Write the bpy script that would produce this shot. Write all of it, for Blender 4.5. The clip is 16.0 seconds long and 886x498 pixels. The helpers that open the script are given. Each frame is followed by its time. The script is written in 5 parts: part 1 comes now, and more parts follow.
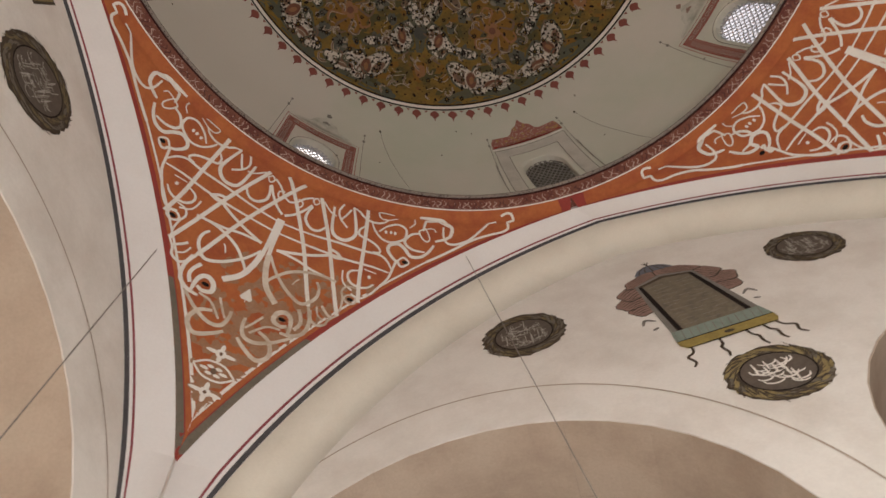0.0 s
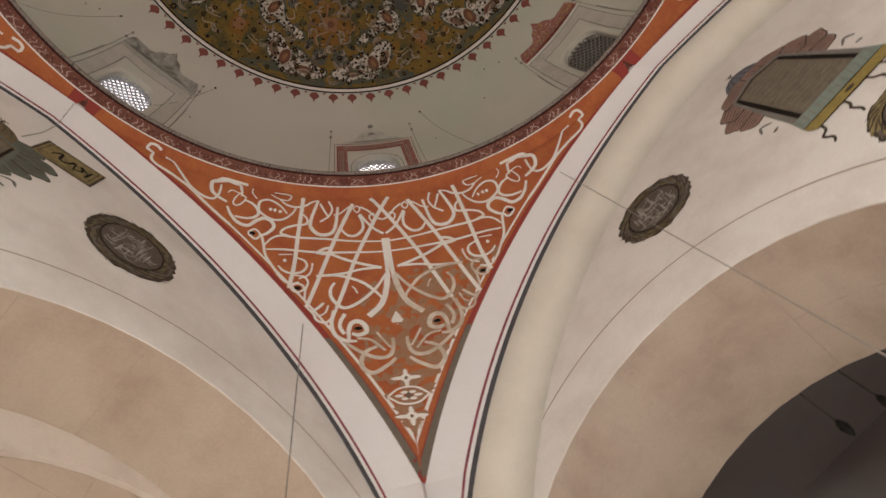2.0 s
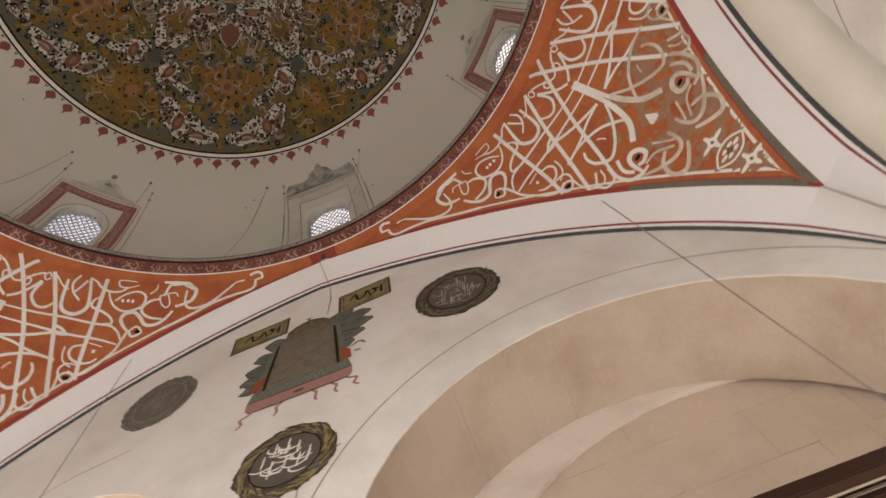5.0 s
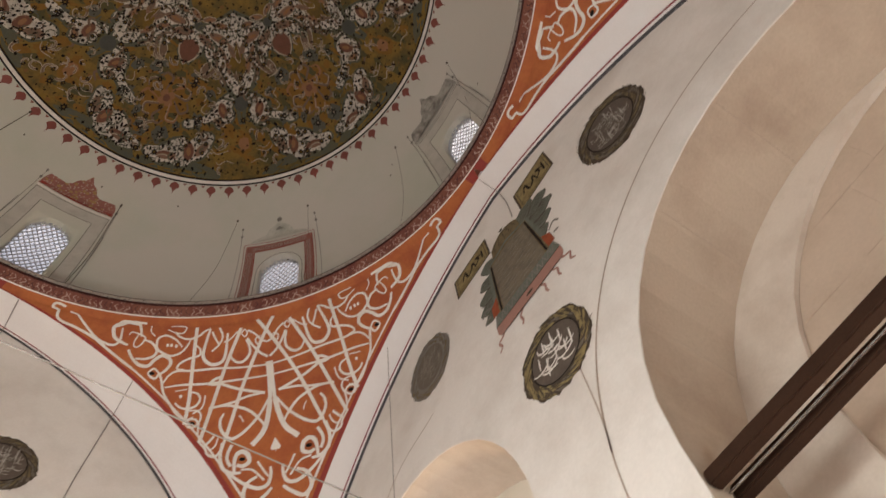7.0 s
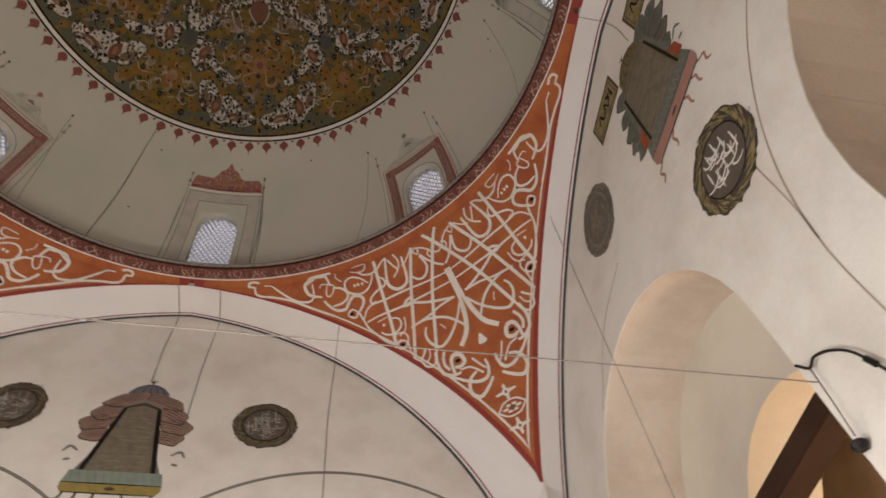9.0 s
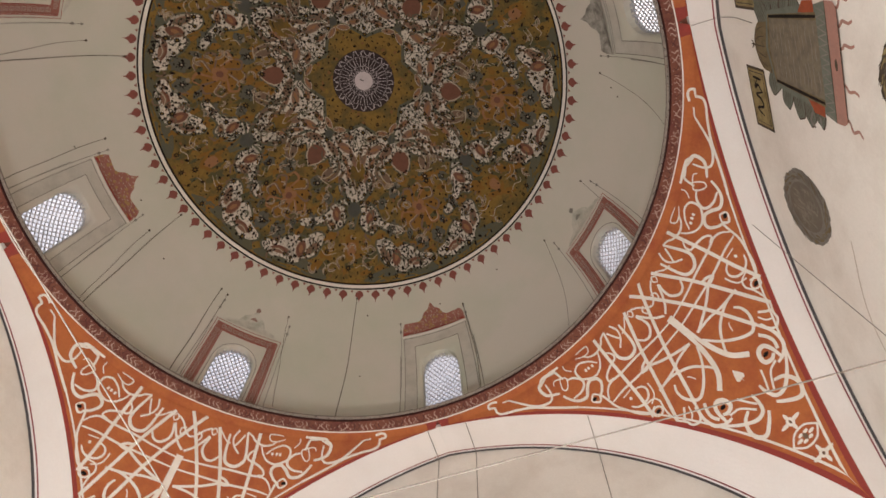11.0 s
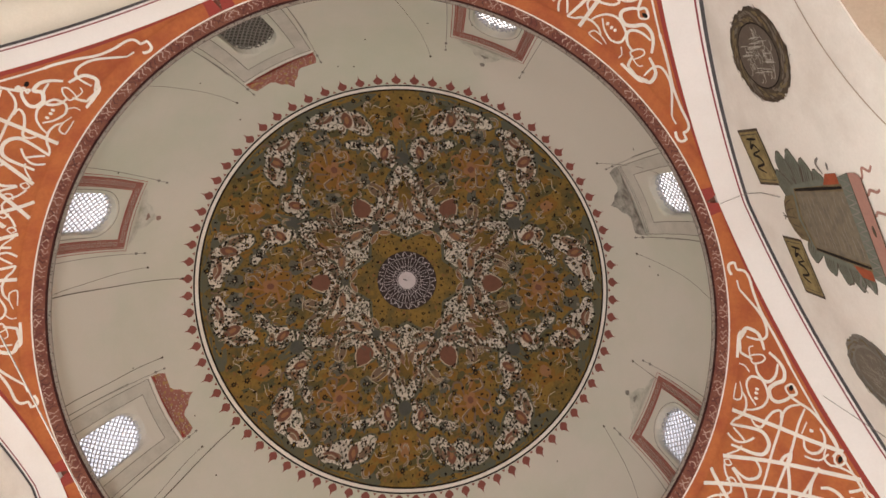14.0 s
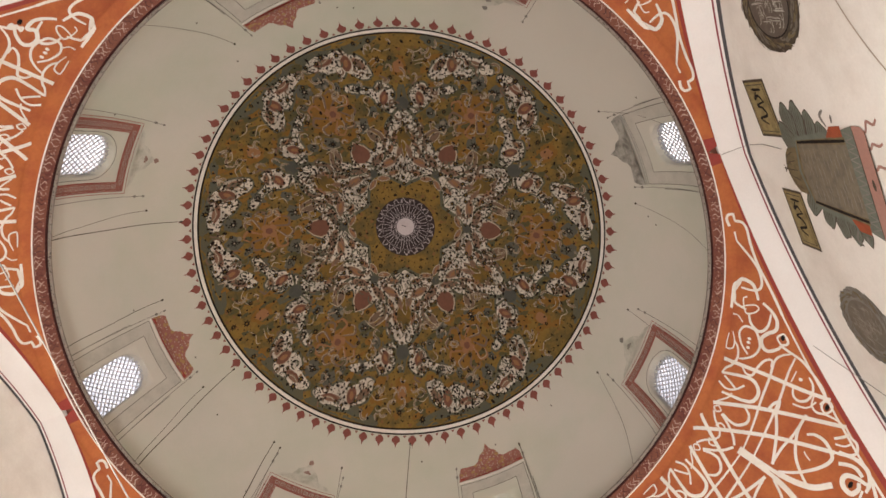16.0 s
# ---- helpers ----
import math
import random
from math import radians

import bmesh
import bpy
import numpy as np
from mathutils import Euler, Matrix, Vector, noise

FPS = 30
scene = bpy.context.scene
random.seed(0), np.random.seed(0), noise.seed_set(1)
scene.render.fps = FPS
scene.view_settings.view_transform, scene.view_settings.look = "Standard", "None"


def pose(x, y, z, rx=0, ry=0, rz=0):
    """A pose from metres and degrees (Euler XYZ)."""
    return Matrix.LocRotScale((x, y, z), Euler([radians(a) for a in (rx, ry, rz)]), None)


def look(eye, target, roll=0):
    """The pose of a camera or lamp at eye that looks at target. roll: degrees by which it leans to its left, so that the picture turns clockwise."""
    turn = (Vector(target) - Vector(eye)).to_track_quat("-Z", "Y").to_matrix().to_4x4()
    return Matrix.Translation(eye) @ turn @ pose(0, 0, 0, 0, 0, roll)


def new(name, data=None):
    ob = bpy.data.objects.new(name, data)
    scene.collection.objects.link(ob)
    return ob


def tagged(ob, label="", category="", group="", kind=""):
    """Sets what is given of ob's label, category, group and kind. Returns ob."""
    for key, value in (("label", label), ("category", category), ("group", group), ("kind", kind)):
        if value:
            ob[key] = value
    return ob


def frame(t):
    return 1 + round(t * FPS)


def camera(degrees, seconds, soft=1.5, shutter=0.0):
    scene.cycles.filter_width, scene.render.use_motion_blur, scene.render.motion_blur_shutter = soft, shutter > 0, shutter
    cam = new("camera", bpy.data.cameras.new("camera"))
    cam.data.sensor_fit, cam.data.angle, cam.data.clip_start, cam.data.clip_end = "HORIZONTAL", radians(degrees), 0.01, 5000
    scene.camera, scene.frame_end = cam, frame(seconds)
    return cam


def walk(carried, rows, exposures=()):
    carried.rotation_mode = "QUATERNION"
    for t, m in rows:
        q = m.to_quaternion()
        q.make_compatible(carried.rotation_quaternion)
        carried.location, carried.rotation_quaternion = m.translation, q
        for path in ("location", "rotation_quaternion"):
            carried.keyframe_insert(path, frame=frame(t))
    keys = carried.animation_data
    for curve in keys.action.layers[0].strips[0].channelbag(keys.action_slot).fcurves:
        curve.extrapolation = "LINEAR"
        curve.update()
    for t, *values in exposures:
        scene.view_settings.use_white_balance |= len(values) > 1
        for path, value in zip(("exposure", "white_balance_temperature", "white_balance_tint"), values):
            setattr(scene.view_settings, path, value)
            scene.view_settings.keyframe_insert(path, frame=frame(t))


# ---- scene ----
# ---- camera and its walk ----
PATH = [  # seconds, x, y, z, turn
    (0.0, -3.273, 2.519, 1.601, 162.30, 7.81, 15.39),
    (0.5, -3.264, 2.490, 1.586, 162.43, 7.17, 22.00),
    (1.0, -3.265, 2.476, 1.570, 163.83, 7.30, 32.26),
    (1.5, -3.276, 2.478, 1.566, 164.49, 7.81, 41.00),
    (2.0, -3.287, 2.482, 1.582, 163.51, 8.70, 48.62),
    (2.5, -3.292, 2.468, 1.579, 164.53, 7.25, 60.68),
    (3.0, -3.290, 2.445, 1.543, 166.46, 7.20, 72.15),
    (3.2, -3.285, 2.433, 1.534, 166.63, 6.98, 76.66),
    (5.3, -3.074, 2.069, 1.542, 161.76, 7.31, 115.24),
    (5.5, -3.064, 2.065, 1.532, 161.90, 6.93, 119.28),
    (6.0, -3.087, 2.104, 1.477, 162.15, 5.40, 130.17),
    (6.5, -3.101, 2.115, 1.451, 160.80, 5.41, 139.01),
    (7.0, -3.105, 2.125, 1.446, 157.43, 5.43, 146.45),
    (7.5, -3.134, 2.126, 1.430, 153.75, 5.41, 151.92),
    (8.0, -3.130, 2.134, 1.437, 151.58, 4.83, 159.10),
    (8.5, -3.097, 2.124, 1.462, 149.90, 4.93, 163.76),
    (9.0, -3.033, 2.119, 1.476, 149.43, 4.17, 170.46),
    (9.5, -2.995, 2.113, 1.499, 151.80, 3.23, 179.27),
    (9.7, -2.981, 2.131, 1.510, 152.79, 2.59, -176.93),
    (11.8, -3.055, 2.250, 1.479, 161.54, -0.72, -159.10),
    (12.0, -3.061, 2.263, 1.478, 162.67, -0.98, -158.95),
    (12.5, -3.067, 2.288, 1.489, 165.16, -1.44, -159.34),
    (13.0, -3.072, 2.329, 1.496, 167.56, -1.66, -158.08),
    (13.5, -3.070, 2.357, 1.500, 170.34, -1.94, -156.73),
    (14.0, -3.056, 2.394, 1.490, 172.87, -2.29, -156.39),
    (14.5, -3.011, 2.421, 1.518, 173.96, -1.89, -156.34),
    (15.0, -3.033, 2.444, 1.471, 172.92, -1.79, -156.55),
    (15.5, -3.029, 2.451, 1.457, 170.50, -2.06, -156.85),
    (16.0, -3.025, 2.450, 1.458, 168.44, -2.14, -157.19),
]
cam = camera(64.77, 16.0, shutter=0.35)
walk(cam, [(t, pose(x, y, z, rx, ry, rz)) for t, x, y, z, rx, ry, rz in PATH],
     exposures=[(0.0, 0.60), (3.0, 0.67), (5.5, 0.72), (7.5, 0.55), (9.0, 0.38), (9.7, 0.48), (12.0, 1.20), (16.0, 1.27)])

# ---- world, sun, lamps, exposure ----
world = bpy.data.worlds.new("sky")
scene.world = world
world.use_nodes = True
wn = world.node_tree.nodes
sky = wn.new("ShaderNodeTexSky")
sky.sky_type, sky.sun_disc = "NISHITA", False
sky.sun_elevation, sky.sun_rotation = radians(86), radians(60)
sky.air_density, sky.dust_density, sky.ozone_density = 1.0, 9.0, 0.6
wn["Background"].inputs["Strength"].default_value = 0.095
world.node_tree.links.new(sky.outputs[0], wn["Background"].inputs["Color"])
sun = new("sun", bpy.data.lights.new("sun", "SUN"))
sun.data.energy, sun.data.angle, sun.data.color = 0.8, radians(15), (1.0, 0.95, 0.88)
sun.matrix_world = look((1.45, 0.84, 36), (0, 0, 12))


def lamp(x, y, z, watts, radius, colour):
    ob = new("unseen_lamp", bpy.data.lights.new("unseen_lamp", "POINT"))
    ob.data.energy, ob.data.shadow_soft_size, ob.data.color = watts, radius, colour
    ob.location = (x, y, z)
    return ob


WARM = (0.975, 0.985, 0.935)
# stand-ins for chandeliers out of view; the last two added to brighten vault and passage
for x, y, z, watts in ((1.7, -1.8, 2.4, 520), (2.0, 1.9, 2.4, 500), (-1.6, -2.2, 2.4, 420), (-5.2, 6.2, 2.2, 240),
                       (-8.2, 3.6, 2.2, 120), (-3.5, 11.5, 2.6, 60)):
    lamp(x, y, z, watts, 0.6, WARM)
lamp(-11.2, -3.6, 3.2, 330, 0.4, (1.0, 0.66, 0.34))
# unseen lamp added to brighten the small west arch's reveal
lamp(-5.6, -3.2, 2.0, 190, 0.4, (1.0, 0.86, 0.72))


# ---- materials ----
def mat(name, colour, rough=0.85, vary=0.12, scale=1.2, fine=26.0, tint=None, bump=0.15, metal=0.0, amount=0.5, island=0.0):
    """A node material: two scales of noise on the base colour, fine relief, and stains (on the dome a green light cast)
    towards tint.
    """
    m = bpy.data.materials.new(name)
    m.use_nodes = True
    nt = m.node_tree
    n, l = nt.nodes, nt.links
    b = n["Principled BSDF"]
    b.inputs["Roughness"].default_value, b.inputs["Metallic"].default_value = rough, metal
    if not metal:
        b.inputs["Specular IOR Level"].default_value = 0.15  # chalky, matte paint
    tc = n.new("ShaderNodeTexCoord")
    big, small = n.new("ShaderNodeTexNoise"), n.new("ShaderNodeTexNoise")
    big.inputs["Scale"].default_value, big.inputs["Detail"].default_value, big.inputs["Roughness"].default_value = scale, 6, 0.62
    small.inputs["Scale"].default_value, small.inputs["Detail"].default_value = fine, 4
    for t in (big, small):
        l.new(tc.outputs["Object"], t.inputs["Vector"])
    ramp = n.new("ShaderNodeValToRGB")
    ramp.color_ramp.elements[0].position, ramp.color_ramp.elements[1].position = 0.42, 0.68
    l.new(big.outputs["Fac"], ramp.inputs["Fac"])
    tint = tint or tuple(c * (1 - 2 * vary) for c in colour)
    mix = n.new("ShaderNodeMix")
    mix.data_type = "RGBA"
    mix.inputs["A"].default_value, mix.inputs["B"].default_value = (*colour, 1), (*tint, 1)
    scale_fac = n.new("ShaderNodeMath")
    scale_fac.operation = "MULTIPLY"
    scale_fac.inputs[1].default_value = amount
    l.new(ramp.outputs["Color"], scale_fac.inputs[0])
    l.new(scale_fac.outputs[0], mix.inputs["Factor"])
    hsv = n.new("ShaderNodeHueSaturation")
    val = n.new("ShaderNodeMapRange")
    val.inputs["To Min"].default_value, val.inputs["To Max"].default_value = 1 - vary, 1 + vary
    l.new(small.outputs["Fac"], val.inputs["Value"])
    l.new(val.outputs["Result"], hsv.inputs["Value"])
    l.new(mix.outputs["Result"], hsv.inputs["Color"])
    l.new(hsv.outputs["Color"], b.inputs["Base Color"])
    if bump:
        bp = n.new("ShaderNodeBump")
        bp.inputs["Strength"].default_value, bp.inputs["Distance"].default_value = bump, 0.02
        l.new(small.outputs["Fac"], bp.inputs["Height"])
        l.new(bp.outputs["Normal"], b.inputs["Normal"])
    return m


def speckle(m, scale, size, colour, second=None):
    """Scatters small painted florets of a colour over a material, and larger ones of a second colour."""
    nt = m.node_tree
    n, l = nt.nodes, nt.links
    b = n["Principled BSDF"]
    tc = n.new("ShaderNodeTexCoord")
    for sc, sz, col in ((scale, size, colour),) + (((scale * 0.45, size * 1.15, second),) if second else ()):
        src = b.inputs["Base Color"].links[0].from_socket
        warp = n.new("ShaderNodeTexNoise")
        warp.inputs["Scale"].default_value = sc * 1.7
        add = n.new("ShaderNodeVectorMath")
        add.operation = "MULTIPLY_ADD"
        add.inputs[1].default_value = (0.5 / sc,) * 3
        l.new(tc.outputs["Object"], warp.inputs["Vector"])
        l.new(warp.outputs["Color"], add.inputs[0])
        l.new(tc.outputs["Object"], add.inputs[2])
        v = n.new("ShaderNodeTexVoronoi")
        v.inputs["Scale"].default_value = sc
        l.new(add.outputs[0], v.inputs["Vector"])
        r = n.new("ShaderNodeValToRGB")
        r.color_ramp.elements[0].position, r.color_ramp.elements[1].position = sz, sz + 0.08
        r.color_ramp.elements[0].color, r.color_ramp.elements[1].color = (1, 1, 1, 1), (0, 0, 0, 1)
        l.new(v.outputs["Distance"], r.inputs["Fac"])
        mx = n.new("ShaderNodeMix")
        mx.data_type = "RGBA"
        l.new(r.outputs["Color"], mx.inputs["Factor"])
        l.new(src, mx.inputs["A"])
        mx.inputs["B"].default_value = (*col, 1)
        l.new(mx.outputs["Result"], b.inputs["Base Color"])
    return m


WHITE = mat("white_plaster", (0.80, 0.775, 0.765), vary=0.04, scale=0.6, tint=(0.70, 0.65, 0.62), amount=0.4)
LUNETTE = mat("aged_plaster", (0.80, 0.76, 0.715), vary=0.06, scale=0.9, tint=(0.64, 0.585, 0.53), amount=0.7)
CREAM = mat("cream_plaster", (0.74, 0.69, 0.60), vary=0.05, scale=0.6, tint=(0.58, 0.52, 0.43))
STONE = mat("rose_stone", (0.53, 0.435, 0.345), vary=0.10, scale=0.75, tint=(0.41, 0.315, 0.245), amount=0.95, bump=0.3)
RINGP = mat("pale_rose_plaster", (0.70, 0.62, 0.54), vary=0.07, scale=1.3, tint=(0.57, 0.48, 0.40), amount=0.8)
ROSEP = mat("light_rose_stone", (0.60, 0.485, 0.385), vary=0.08, scale=0.8, tint=(0.50, 0.39, 0.30), amount=0.9, bump=0.2)
JOINT = mat("stone_joint", (0.43, 0.345, 0.28), vary=0.1)
# the dome's greenish tint puts reflected green light into the plaster colour
DOMEW = mat("dome_plaster", (0.60, 0.565, 0.505), vary=0.03, scale=0.28, tint=(0.51, 0.53, 0.435), amount=0.9, bump=0.05)
ORANGE = mat("orange_paint", (0.44, 0.142, 0.052), vary=0.16, scale=1.6, fine=18, tint=(0.32, 0.080, 0.040), amount=0.8)
CALLI = mat("chalk_white_paint", (0.79, 0.75, 0.70), vary=0.08, scale=2.0, tint=(0.62, 0.55, 0.47))
FADED = mat("faded_chalk_paint", (0.66, 0.58, 0.49), vary=0.12, scale=3.0, tint=(0.40, 0.30, 0.21), amount=0.9)
RUST = mat("rust_red_paint", (0.30, 0.055, 0.045), vary=0.12, scale=2.5, tint=(0.22, 0.06, 0.05))
BAND = mat("dark_red_frieze", (0.19, 0.078, 0.055), vary=0.2, scale=3.0, tint=(0.13, 0.042, 0.036), amount=0.9)
speckle(BAND, 14.0, 0.2, (0.33, 0.20, 0.165))
GREYBAND = mat("grey_frieze", (0.27, 0.23, 0.20), vary=0.2, scale=4.0)
speckle(GREYBAND, 24.0, 0.25, (0.07, 0.055, 0.05))
LINE = mat("slate_line", (0.085, 0.080, 0.085), vary=0.2, scale=3.0)
REDLINE = mat("thin_red_line", (0.27, 0.07, 0.08), vary=0.2, scale=3.0)
OCHRE = mat("ochre_ground", (0.226, 0.140, 0.036), vary=0.3, scale=1.9, fine=14, tint=(0.085, 0.075, 0.035), amount=1.0)
speckle(OCHRE, 9.0, 0.13, (0.05, 0.035, 0.016), (0.20, 0.105, 0.04))
FLORAL = mat("white_floral_ground", (0.64, 0.58, 0.50), vary=0.14, scale=3.0, tint=(0.30, 0.27, 0.23), amount=0.8)
speckle(FLORAL, 15.0, 0.22, (0.16, 0.13, 0.11))
TEAL = mat("grey_teal_ground", (0.108, 0.104, 0.081), vary=0.15, scale=3.0, tint=(0.085, 0.10, 0.09))
speckle(TEAL, 8.0, 0.2, (0.03, 0.025, 0.02), (0.22, 0.19, 0.15))
PETAL = mat("dusty_red_petal", (0.175, 0.080, 0.055), vary=0.15, scale=5.0)
ORPETAL = mat("orange_petal", (0.234, 0.122, 0.030), vary=0.15, scale=5.0)
BOSS = mat("slate_boss", (0.085, 0.085, 0.075), vary=0.15, scale=5.0)
OGEE = mat("olive_gold_leaf", (0.190, 0.116, 0.028), vary=0.2, scale=3.0, tint=(0.085, 0.065, 0.03), amount=0.9)
CREAMLINE = mat("cream_line", (0.44, 0.37, 0.28), vary=0.15, scale=4.0)
BLUSH = mat("blush_petal", (0.285, 0.145, 0.075), vary=0.15, scale=4.0, tint=(0.25, 0.13, 0.05))
SCROLL = mat("brown_scroll", (0.175, 0.115, 0.078), vary=0.15, scale=4.0, tint=(0.14, 0.11, 0.085))
INK = mat("ink_black", (0.014, 0.010, 0.009), vary=0.2, scale=5.0)
GREYP = mat("grey_paint", (0.20, 0.185, 0.165), vary=0.2, scale=2.0, tint=(0.3, 0.28, 0.25))
GREYPALE = mat("pale_grey_paint", (0.42, 0.40, 0.36), vary=0.08, scale=2.5, tint=(0.34, 0.32, 0.28))
OLIVE = mat("olive_gold", (0.30, 0.235, 0.11), vary=0.2, scale=6.0, tint=(0.17, 0.13, 0.06), amount=0.9)
BROWN = mat("dark_umber", (0.085, 0.065, 0.048), vary=0.2, scale=5.0)
UMBER = mat("umber_olive", (0.185, 0.145, 0.080), vary=0.2, scale=6.0, tint=(0.11, 0.085, 0.05), amount=0.9)
DUSK = mat("dusky_field", (0.115, 0.092, 0.075), vary=0.2, scale=6.0, tint=(0.16, 0.13, 0.105))
TABLET = mat("tan_grey_tablet", (0.20, 0.17, 0.125), vary=0.2, scale=7.0, tint=(0.14, 0.12, 0.095), amount=0.9)
SALMON = mat("salmon_paint", (0.40, 0.215, 0.175), vary=0.15, scale=5.0, tint=(0.31, 0.19, 0.16))
VERMILION = mat("vermilion_paint", (0.33, 0.085, 0.04), vary=0.2, scale=6.0)
GILT = mat("dull_gilt", (0.33, 0.25, 0.08), vary=0.2, scale=6.0, tint=(0.22, 0.16, 0.06))
DUSTY = mat("dusty_brown_petal", (0.235, 0.135, 0.092), vary=0.18, scale=5.0, tint=(0.17, 0.115, 0.08), amount=0.8)
LILAC = mat("lilac_white_paint", (0.56, 0.50, 0.52), vary=0.12, scale=4.0, tint=(0.42, 0.37, 0.38))
PLUM = mat("dark_plum_ground", (0.045, 0.034, 0.036), vary=0.2, scale=5.0)
PALESLATE = mat("pale_slate", (0.29, 0.26, 0.22), vary=0.15, scale=5.0)
SLATE = mat("slate_panel", (0.17, 0.145, 0.115), vary=0.15, scale=5.0)
BLUE = mat("grey_blue", (0.155, 0.16, 0.19), vary=0.15, scale=4.0)
ROSE = mat("dusty_rose", (0.30, 0.19, 0.16), vary=0.15, scale=5.0)
AQUA = mat("pale_teal", (0.24, 0.29, 0.25), vary=0.15, scale=5.0)
OLIVEGREY = mat("olive_grey_paint", (0.112, 0.108, 0.070), vary=0.18, scale=4.0, tint=(0.09, 0.10, 0.085), amount=0.8)
MOSS = mat("dark_moss_paint", (0.10, 0.085, 0.035), vary=0.2, scale=4.0, tint=(0.07, 0.075, 0.05), amount=0.8)
SAGE = mat("sage_green", (0.165, 0.178, 0.148), vary=0.18, scale=5.0)
WOOD = mat("dark_wood", (0.040, 0.019, 0.011), rough=0.75, vary=0.3, scale=2.0, fine=40)
IRON = mat("black_iron", (0.02, 0.019, 0.018), rough=0.5, vary=0.2, metal=0.6)
STEEL = mat("polished_steel", (0.5, 0.48, 0.45), rough=0.25, vary=0.1, metal=1.0, bump=0)
CABLE = mat("grey_cable", (0.27, 0.24, 0.215), vary=0.2)
GRILLE = mat("white_lattice", (0.45, 0.45, 0.46), vary=0.08)
DARKGRILLE = mat("dark_lattice", (0.09, 0.08, 0.065), vary=0.2)
CARPET = mat("red_carpet", (0.17, 0.075, 0.06), vary=0.2, scale=3.0, rough=0.95)
DIM = mat("grey_plaster", (0.30, 0.27, 0.26), vary=0.06)

GLASS = bpy.data.materials.new("frosted_glass")
GLASS.use_nodes = True
gn, gl = GLASS.node_tree.nodes, GLASS.node_tree.links
gn.remove(gn["Principled BSDF"])
tr, tl, ms = gn.new("ShaderNodeBsdfTransparent"), gn.new("ShaderNodeBsdfTranslucent"), gn.new("ShaderNodeMixShader")
tr.inputs["Color"].default_value = (0.84, 0.87, 0.95, 1)
tl.inputs["Color"].default_value = (0.84, 0.87, 0.95, 1)
ms.inputs[0].default_value = 0.55
gl.new(tr.outputs[0], ms.inputs[1]), gl.new(tl.outputs[0], ms.inputs[2])
gl.new(ms.outputs[0], gn["Material Output"].inputs["Surface"])


# ---- building helpers ----
def mesh_ob(name, bm, material, parent=None, label="", category="", group="", kind="", smooth=False, normals=True):
    if normals:
        bmesh.ops.recalc_face_normals(bm, faces=bm.faces)
    me = bpy.data.meshes.new(name)
    bm.to_mesh(me)
    bm.free()
    for mt in material if isinstance(material, (list, tuple)) else [material]:
        me.materials.append(mt)
    if smooth:
        for p in me.polygons:
            p.use_smooth = True
    ob = new(name, me)
    if parent is not None:
        ob.parent = parent
    return tagged(ob, label, category, group, kind)


def part(name, bm, material, parent, label=""):
    return mesh_ob(name, bm, material, parent, label)


def empty(name, at, label, category, group="", kind=""):
    ob = new(name)
    ob.location = at
    return tagged(ob, label, category, group, kind)


def grid(bm, rows, closed=False, mi=0):
    """Faces between rows of points; closed joins each row's ends."""
    vs = [[bm.verts.new(p) for p in r] for r in rows]
    for a, b in zip(vs, vs[1:]):
        n = len(a)
        for i in range(n if closed else n - 1):
            q = [a[i], a[(i + 1) % n], b[(i + 1) % n], b[i]]
            q = [v for k, v in enumerate(q) if all((v.co - w.co).length > 1e-6 for w in q[:k])]
            if len(q) > 2:
                try:
                    bm.faces.new(q).material_index = mi
                except ValueError:
                    pass
    return vs


def box(bm, x0, x1, y0, y1, z0, z1, bevel=0.0):
    r = bmesh.ops.create_cube(bm, size=1.0)
    bmesh.ops.scale(bm, vec=(x1 - x0, y1 - y0, z1 - z0), verts=r["verts"])
    bmesh.ops.translate(bm, vec=((x0 + x1) / 2, (y0 + y1) / 2, (z0 + z1) / 2), verts=r["verts"])
    if bevel:
        bmesh.ops.bevel(bm, geom=list({e for v in r["verts"] for e in v.link_edges}), offset=bevel, segments=2, affect="EDGES")


def tube(bm, pts, radius, sides=8):
    pts = [Vector(p) for p in pts]
    rows = []
    for i, p in enumerate(pts):
        d = (pts[min(i + 1, len(pts) - 1)] - pts[max(i - 1, 0)]).normalized()
        a = d.orthogonal().normalized() if not rows else (last - d * last.dot(d)).normalized()
        last = a
        b = d.cross(a)
        rows.append([p + radius * (math.cos(k * math.tau / sides) * a + math.sin(k * math.tau / sides) * b) for k in range(sides)])
    vs = grid(bm, rows, closed=True)
    bm.faces.new(vs[0]), bm.faces.new(vs[-1][::-1])


def smooth_line(pts, step=6):
    """Catmull-Rom through control points."""
    p = [np.array(q, float) for q in pts]
    p = [2 * p[0] - p[1]] + p + [2 * p[-1] - p[-2]]
    out = []
    for a, b, c, d in zip(p, p[1:], p[2:], p[3:]):
        for k in range(step):
            t = k / step
            out.append(0.5 * (2 * b + (c - a) * t + (2 * a - 5 * b + 4 * c - d) * t * t + (3 * b - a - 3 * c + d) * t ** 3))
    return out + [p[-2]]


